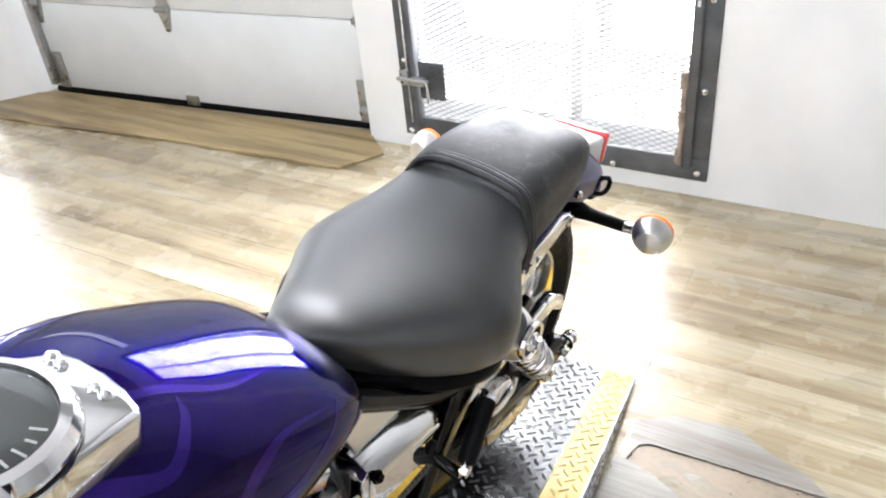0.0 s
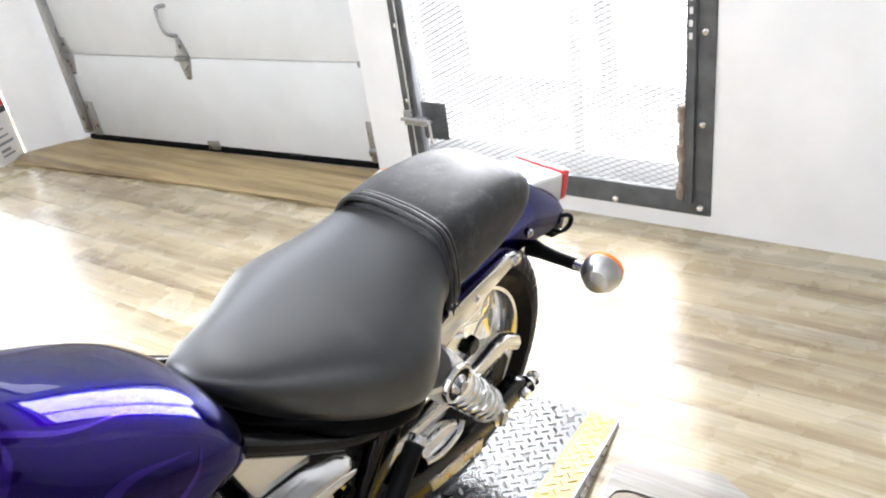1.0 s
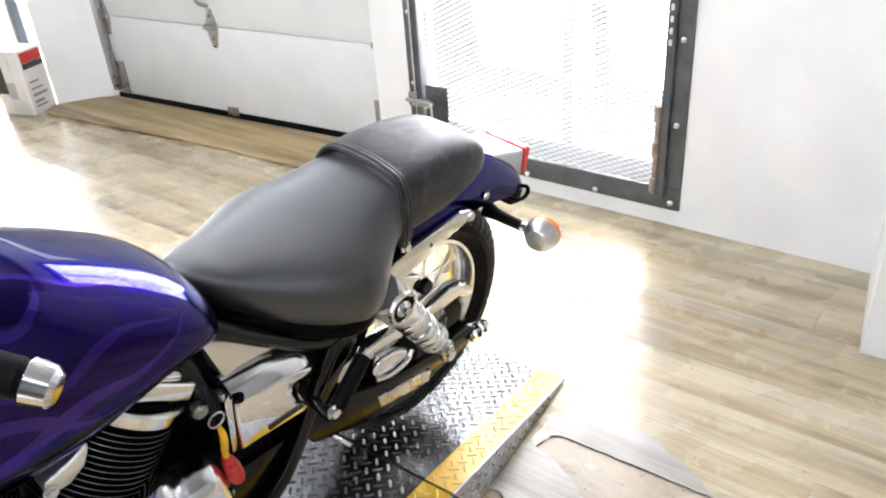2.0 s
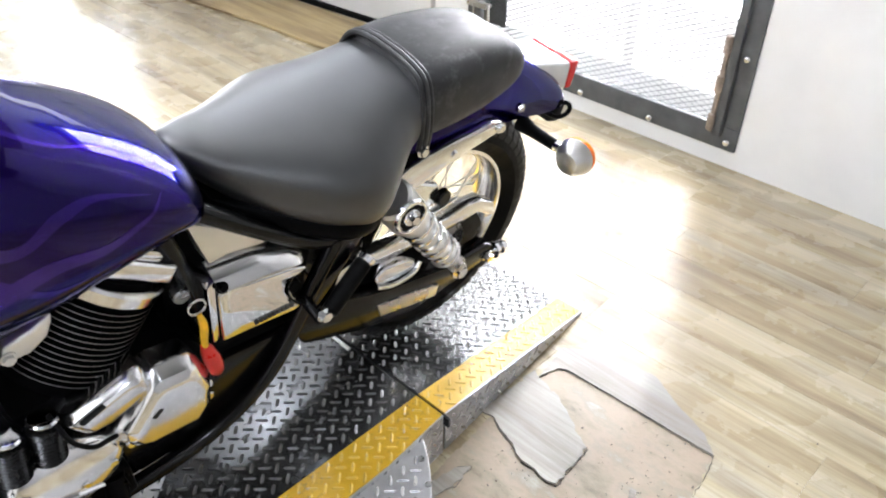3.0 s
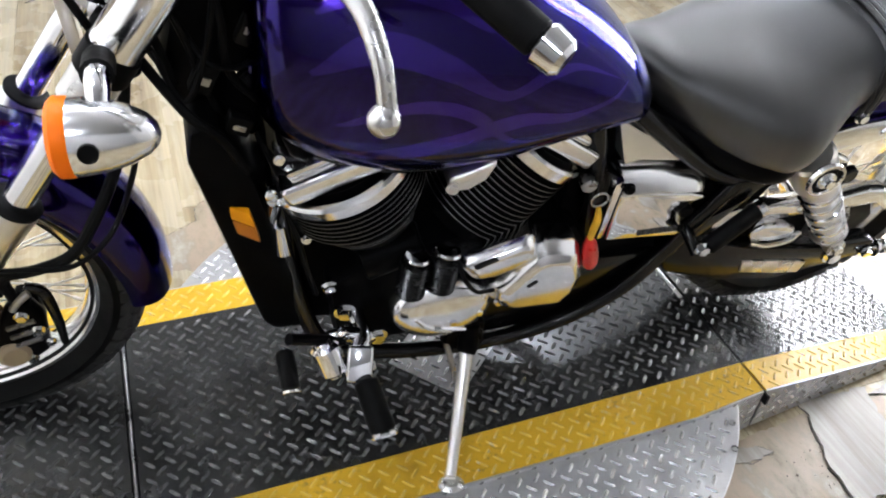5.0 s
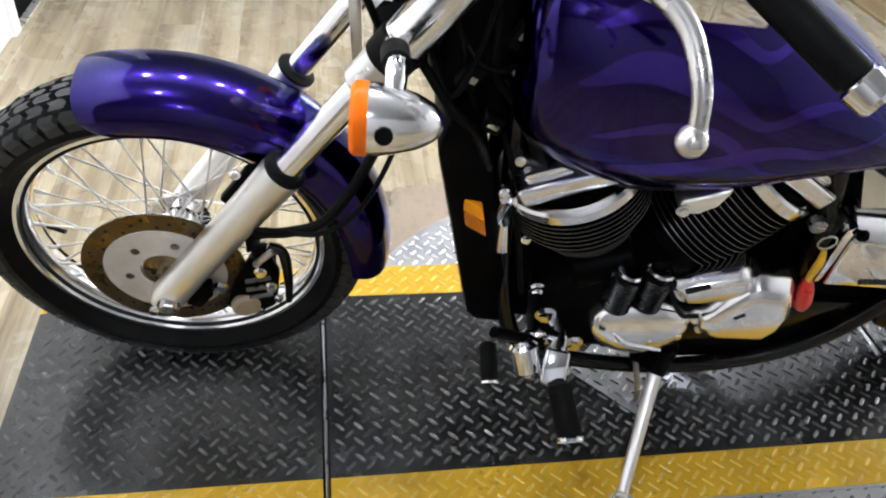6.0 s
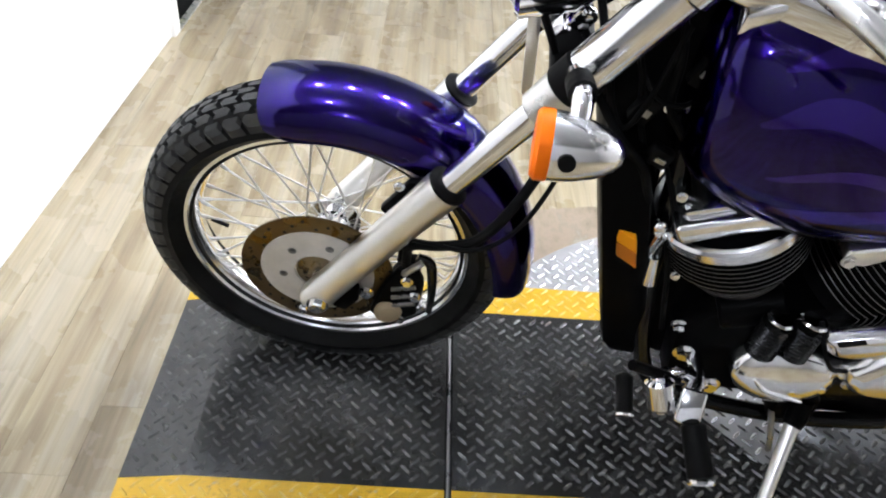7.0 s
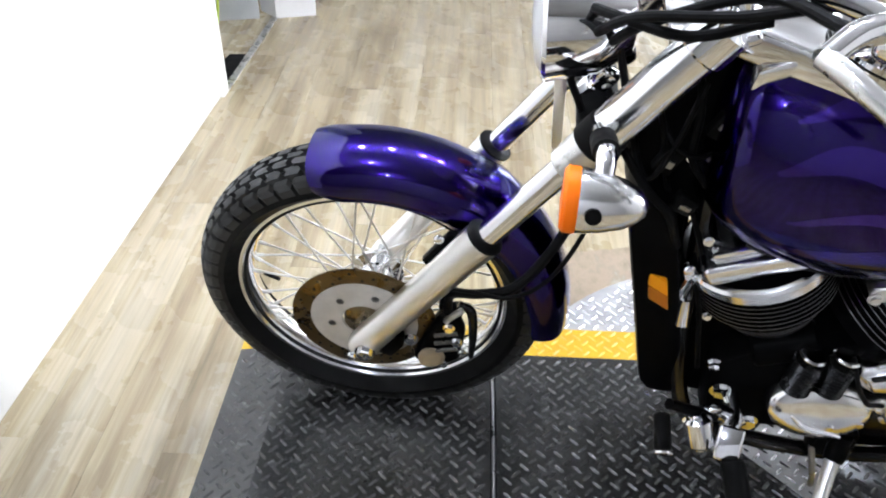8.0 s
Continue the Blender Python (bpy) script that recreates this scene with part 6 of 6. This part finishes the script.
# --- pegs, shifter, stand
for sgn in (-1, 1):
    pp = part("passenger_peg", rod((0.449, sgn * 0.205, 0.414), (0.54, sgn * 0.185, 0.476), 0.0165, 0.0165, 18, 0.004), RUBBER, bike, "folded black passenger peg")
    part("peg_cap", rod((0.538, sgn * 0.1855, 0.475), (0.55, sgn * 0.183, 0.483), 0.0175, bevel=0.003), CHROME, pp)
    part("peg_bracket", tube([(0.43, sgn * 0.15, 0.42), (0.432, sgn * 0.18, 0.41), (0.436, sgn * 0.205, 0.398)], 0.011, 12, 4), BLACK_GLOSS, pp)
    part("peg_pivot", bolt((0.437, sgn * 0.207, 0.418), (0, sgn, 0), 0.011, 0.012), CHROME, pp)
fp = part("foot_peg", rod((-0.178, -0.268, 0.27), (-0.163, -0.348, 0.232), 0.021, 0.022, 20, 0.003), RUBBER, bike, "black rubber foot peg")
part("peg_cap", rod((-0.163, -0.347, 0.233), (-0.162, -0.356, 0.228), 0.0235, bevel=0.003), CHROME, fp)
part("peg_arm", tube([(-0.17, -0.14, 0.285), (-0.168, -0.19, 0.284), (-0.178, -0.215, 0.282)], 0.016, 14, 5), CHROME, fp, "chrome peg arm")
part("peg_clevis", block(0.044, 0.062, 0.034, Matrix.Translation((-0.181, -0.236, 0.272)) @ pose(0, 0, 0, 38, 0, -14), 0.006, 3), CHROME, fp, "chrome peg clevis")
part("clevis_pin", rod((-0.206, -0.246, 0.262), (-0.155, -0.24, 0.268), 0.008, bevel=0.002), BRUSHED, fp)
part("lever_pivot", joined(rod((-0.238, -0.205, 0.30), (-0.222, -0.232, 0.252), 0.025, 0.025, 28, 0.006), rod((-0.24, -0.202, 0.306), (-0.238, -0.206, 0.298), 0.014, 0.014, 24, 0.002), rod((-0.223, -0.231, 0.254), (-0.22, -0.235, 0.246), 0.014, 0.014, 24, 0.002)), CHROME, fp, "chrome lever pivot")
part("peg_plate", prism([(-0.235, 0.30), (-0.20, 0.312), (-0.15, 0.29), (-0.14, 0.268), (-0.16, 0.262), (-0.22, 0.272)], -0.195, -0.178, 0.006, 2), CHROME, fp, "chrome peg plate")
part("peg_nut", bolt((-0.138, -0.178, 0.264), (0, -1, 0), 0.013, 0.012), CHROME, fp)
sh = part("shift_lever", tube([(-0.20, -0.19, 0.283), (-0.25, -0.20, 0.31), (-0.295, -0.215, 0.345)], 0.010, 10, 4), BLACK_SATIN, bike, "black shift lever")
part("shift_rubber", rod((-0.304, -0.222, 0.326), (-0.302, -0.282, 0.3), 0.015, bevel=0.004), RUBBER, sh)
part("shift_cap", rod((-0.302, -0.282, 0.3), (-0.302, -0.287, 0.298), 0.016, bevel=0.001), CHROME, sh)
rfp = part("foot_peg", rod((-0.176, 0.262, 0.258), (-0.158, 0.335, 0.235), 0.021, 0.022, 20, 0.003), RUBBER, bike, "black rubber foot peg")
part("peg_arm", tube([(-0.17, 0.14, 0.285), (-0.165, 0.20, 0.283), (-0.177, 0.262, 0.258)], 0.019, 14, 5), CHROME, rfp)
foot_world = Vector((0.018, -0.325, DECK + 0.004))
foot = bike.matrix_basis.inverted() @ foot_world
st = part("side_stand", tube([(0.04, -0.165, 0.235), (0.036, -0.185, 0.20), tuple(Vector((0.036, -0.185, 0.20)).lerp(foot, 0.5)), tuple(Vector((0.036, -0.185, 0.20)).lerp(foot, 0.93)), tuple(foot + Vector((0, 0, 0.006)))], [0.013, 0.014, 0.012, 0.011, 0.011], 14, 5), PALE_ALLOY, bike, "polished side stand")
part("stand_foot", rod(foot + Vector((0.0, -0.008, 0.001)), foot + Vector((0.0, -0.004, 0.010)), 0.024, 0.02, 18, 0.003), BRUSHED, st)
part("stand_bracket", prism([(-0.005, 0.17), (0.075, 0.17), (0.07, 0.24), (0.04, 0.255), (0.0, 0.235)], -0.175, -0.14, 0.006), BLACK_SATIN, st, "black stand bracket")
part("stand_knuckle", tube([(0.04, -0.172, 0.24), (0.037, -0.186, 0.205), tuple(Vector((0.036, -0.185, 0.20)).lerp(foot, 0.07))], [0.018, 0.02, 0.017], 14, 4), BLACK_SATIN, st, "black stand knuckle")
part("stand_bolt", bolt((0.046, -0.178, 0.222), (0, -1, 0), 0.013, 0.014), BLACK_SATIN, st)
part("stand_spring", tube([(0.0, -0.17, 0.19), (0.015, -0.195, 0.13), (0.02, -0.2, 0.10)], 0.006, 8), STEEL, st)

# ---------------------------------------------------------------- floor planks and the torn patch
PW, PL = 0.152, 1.22
pbm = block(PW - 0.0005, PL - 0.0005, 0.004, Matrix.Translation((0, 0, -0.002)), 0.0003, 1)
rng = random.Random(7)
plank_me = None
for c in range(math.ceil((X1 - (-3.3)) / PW)):
    x = X1 - PW / 2 - c * PW + 0.012
    off = rng.random() * PL
    for r in range(-1, math.ceil((Y1 - Y0) / PL) + 1):
        y = Y0 + off + r * PL
        if y - PL / 2 > 5.2 or y + PL / 2 < Y0 or (x < -1.9 and y < 1.0):
            continue
        lo, hi = max(y - PL / 2, Y0), min(y + PL / 2, Y1)
        if hi - lo < PL - 0.001:
            ob = part("plank", block(PW - 0.0005, hi - lo - 0.0005, 0.004, Matrix.Translation((0, 0, -0.002)), 0.0003, 1), PLANK, floor, smooth=0)
            y = (lo + hi) / 2
        elif plank_me is None:
            ob = part("plank", pbm, PLANK, floor, smooth=0)
            plank_me = ob.data
        else:
            ob = new("plank", plank_me)
            ob.parent = floor
        ob.location = (x, y, 0)



def ragged(poly, amp=0.004, step=0.012):
    """A polygon with its edges broken into small uneven steps."""
    out = []
    for a, b in zip(poly, poly[1:] + poly[:1]):
        n_ = max(1, int(math.dist(a, b) / step))
        for k in range(n_):
            f = k / n_
            j = amp if k else amp * 0.3
            out.append((a[0] + (b[0] - a[0]) * f + rng.uniform(-j, j), a[1] + (b[1] - a[1]) * f + rng.uniform(-j, j)))
    return out


TEAR = [(0.55, -0.36), (0.89, -0.33), (1.10, -0.33), (1.14, -0.366), (1.15, -0.768), (1.0, -0.79), (0.93, -0.71), (0.87, -0.74), (0.80, -0.95), (0.60, -0.98), (0.45, -0.8), (0.5, -0.55)]
tear = tagged(link_mesh("torn_floor_patch", prism(ragged(TEAR), 0.0002, 0.0012, flat=True), ADHESIVE, smooth=0),
              "bare tan subfloor where vinyl planks are torn away beside the lift", "floor patch", kind="structure")


def torn_piece(poly, z=0.0022, t=0.0045, amp=0.005):
    return tagged(link_mesh("torn_vinyl", prism(ragged(poly, amp), z, z + t, flat=True), TORN, smooth=0), "loose torn piece of grey wood-look vinyl on bare subfloor", "floor piece", group="torn floor pieces")


torn_piece([(0.885, -0.30), (0.889, -0.34), (0.867, -0.381), (0.862, -0.41), (0.835, -0.467), (0.838, -0.5), (0.832, -0.53), (0.839, -0.559), (0.968, -0.549), (0.985, -0.51), (0.99, -0.5), (1.013, -0.472), (1.04, -0.42), (1.06, -0.37), (1.08, -0.31)])
torn_piece([(1.07, -0.33), (1.128, -0.345), (1.14, -0.366), (1.147, -0.562), (1.15, -0.768), (1.195, -0.72), (1.235, -0.62), (1.278, -0.54), (1.26, -0.40), (1.2, -0.31)], 0.0016, 0.0035, 0.0015)
torn_piece([(0.93, -0.71), (0.905, -0.715), (0.888, -0.728), (0.875, -0.75), (0.848, -0.788), (0.84, -0.85), (0.86, -0.98), (1.02, -1.0), (1.05, -0.9), (1.01, -0.80)], 0.0016, 0.0035)
torn_piece([(0.676, -0.403), (0.747, -0.394), (0.72, -0.37), (0.66, -0.36), (0.60, -0.36), (0.60, -0.39)], 0.0016, 0.002)


def crack(line, width=0.0035):
    """A dark, uneven ribbon along a torn edge that paints the shade in its gap."""
    pts = ragged(line + line[::-1], 0.0032, 0.009)
    half = len(pts) // 2
    left, right = [], []
    for k, (x, y) in enumerate(pts[:half]):
        x1, y1 = pts[min(k + 1, half - 1)]
        x0, y0 = pts[max(k - 1, 0)]
        ln = math.hypot(x1 - x0, y1 - y0) or 1
        w = width * rng.uniform(0.05, 0.5)
        left.append((x - (y1 - y0) / ln * w, y + (x1 - x0) / ln * w))
        right.append((x + (y1 - y0) / ln * w, y - (x1 - x0) / ln * w))
    bm = bmesh.new()
    a = [bm.verts.new((*p, 0.0016)) for p in left]
    b = [bm.verts.new((*p, 0.0019)) for p in right]
    for k in range(len(a) - 1):
        bm.faces.new((a[k], a[k + 1], b[k + 1], b[k]))
    part("crack", bm, CRACK_SHADE_DIRT, tear, "dark line painting the shade in a torn edge's gap", 0)


crack([(0.889, -0.34), (0.867, -0.381), (0.860, -0.41), (0.833, -0.467), (0.835, -0.5), (0.829, -0.53), (0.836, -0.562)], 0.006)
crack([(0.836, -0.562), (0.90, -0.557), (0.970, -0.552)], 0.005)
crack([(1.138, -0.366), (1.144, -0.45), (1.145, -0.562), (1.147, -0.67), (1.148, -0.768)], 0.004)
crack([(1.07, -0.335), (1.10, -0.337), (1.128, -0.347), (1.14, -0.368)], 0.005)
crack([(1.148, -0.768), (1.08, -0.782), (1.0, -0.79)], 0.003)
crack([(0.93, -0.708), (0.905, -0.713), (0.886, -0.727), (0.873, -0.75), (0.846, -0.788), (0.838, -0.85), (0.85, -0.95)], 0.005)
crack([(0.676, -0.405), (0.747, -0.396), (0.722, -0.372)], 0.003)
TEAR_NORTH = [(-0.45, 0.56), (-0.392, 0.69), (-0.352, 0.712), (-0.311, 0.734), (-0.307, 0.794), (-0.288, 0.816), (-0.269, 0.82), (0.0, 0.87), (0.2, 0.8), (0.2, 0.55), (-0.3, 0.52)]
tear = tagged(link_mesh("torn_floor_patch", prism(ragged(TEAR_NORTH), 0.0002, 0.0012, flat=True), ADHESIVE, smooth=0),
              "bare tan subfloor beside the turntable where vinyl is torn away", "floor patch", kind="structure")
crack([(-0.392, 0.69), (-0.352, 0.712), (-0.311, 0.734), (-0.307, 0.794), (-0.288, 0.816), (-0.269, 0.82), (-0.22, 0.83)], 0.004)
# crumbs in and beside the tear
cb = bmesh.new()
for k in range(150):
    cx, cy, spread = rng.choice([(1.05, -0.62, 0.06), (0.86, -0.60, 0.05), (0.93, -0.72, 0.04), (0.80, -0.48, 0.05), (1.0, -0.36, 0.05), (0.9, -0.65, 0.12)])
    x, y, r = rng.gauss(cx, spread), rng.gauss(cy, spread), rng.uniform(0.0006, 0.0017)
    if abs(y) < 0.36:
        continue
    bmesh.ops.create_icosphere(cb, subdivisions=1, radius=r, matrix=Matrix.Translation((x, y, 0.0015 + r * 0.4)) @ Matrix.Rotation(rng.uniform(0, 3), 4, "Z") @ Matrix.Diagonal((rng.uniform(0.8, 2.4), 1, 0.6, 1)))
tagged(link_mesh("floor_crumbs", cb, CRACK_SHADE_DIRT, smooth=0), "dark crumbs of old glue on the torn floor", "dirt", kind="stuff")
chip = thing("vinyl_chip", "small pale chip of broken vinyl on the torn floor", "floor piece", pose(0.925, -0.695, 0.0022, 0, 0, 25))
part("chip", prism(ragged([(-0.02, -0.006), (0.018, -0.008), (0.022, 0.004), (-0.015, 0.008)], 0.0012, 0.006), 0.0, 0.007, flat=True), TORN, chip, smooth=0)

# grit on the floor
gb = bmesh.new()
for k in range(150):
    x, y = rng.uniform(0.7, 2.4), rng.uniform(-1.3, 1.2)
    if x < 1.4 and abs(y) < 0.36:
        continue
    r = rng.uniform(0.001, 0.0028)
    bmesh.ops.create_icosphere(gb, subdivisions=1, radius=r, matrix=Matrix.Translation((x, y, 0.0035 + r * 0.3)) @ Matrix.Diagonal((rng.uniform(0.8, 1.8), 1, 0.6, 1)))
tagged(link_mesh("floor_grit", gb, painted("grit", (0.12, 0.1, 0.08), 0.8), smooth=0), "small dark crumbs of dirt on the floor", "dirt", kind="stuff")
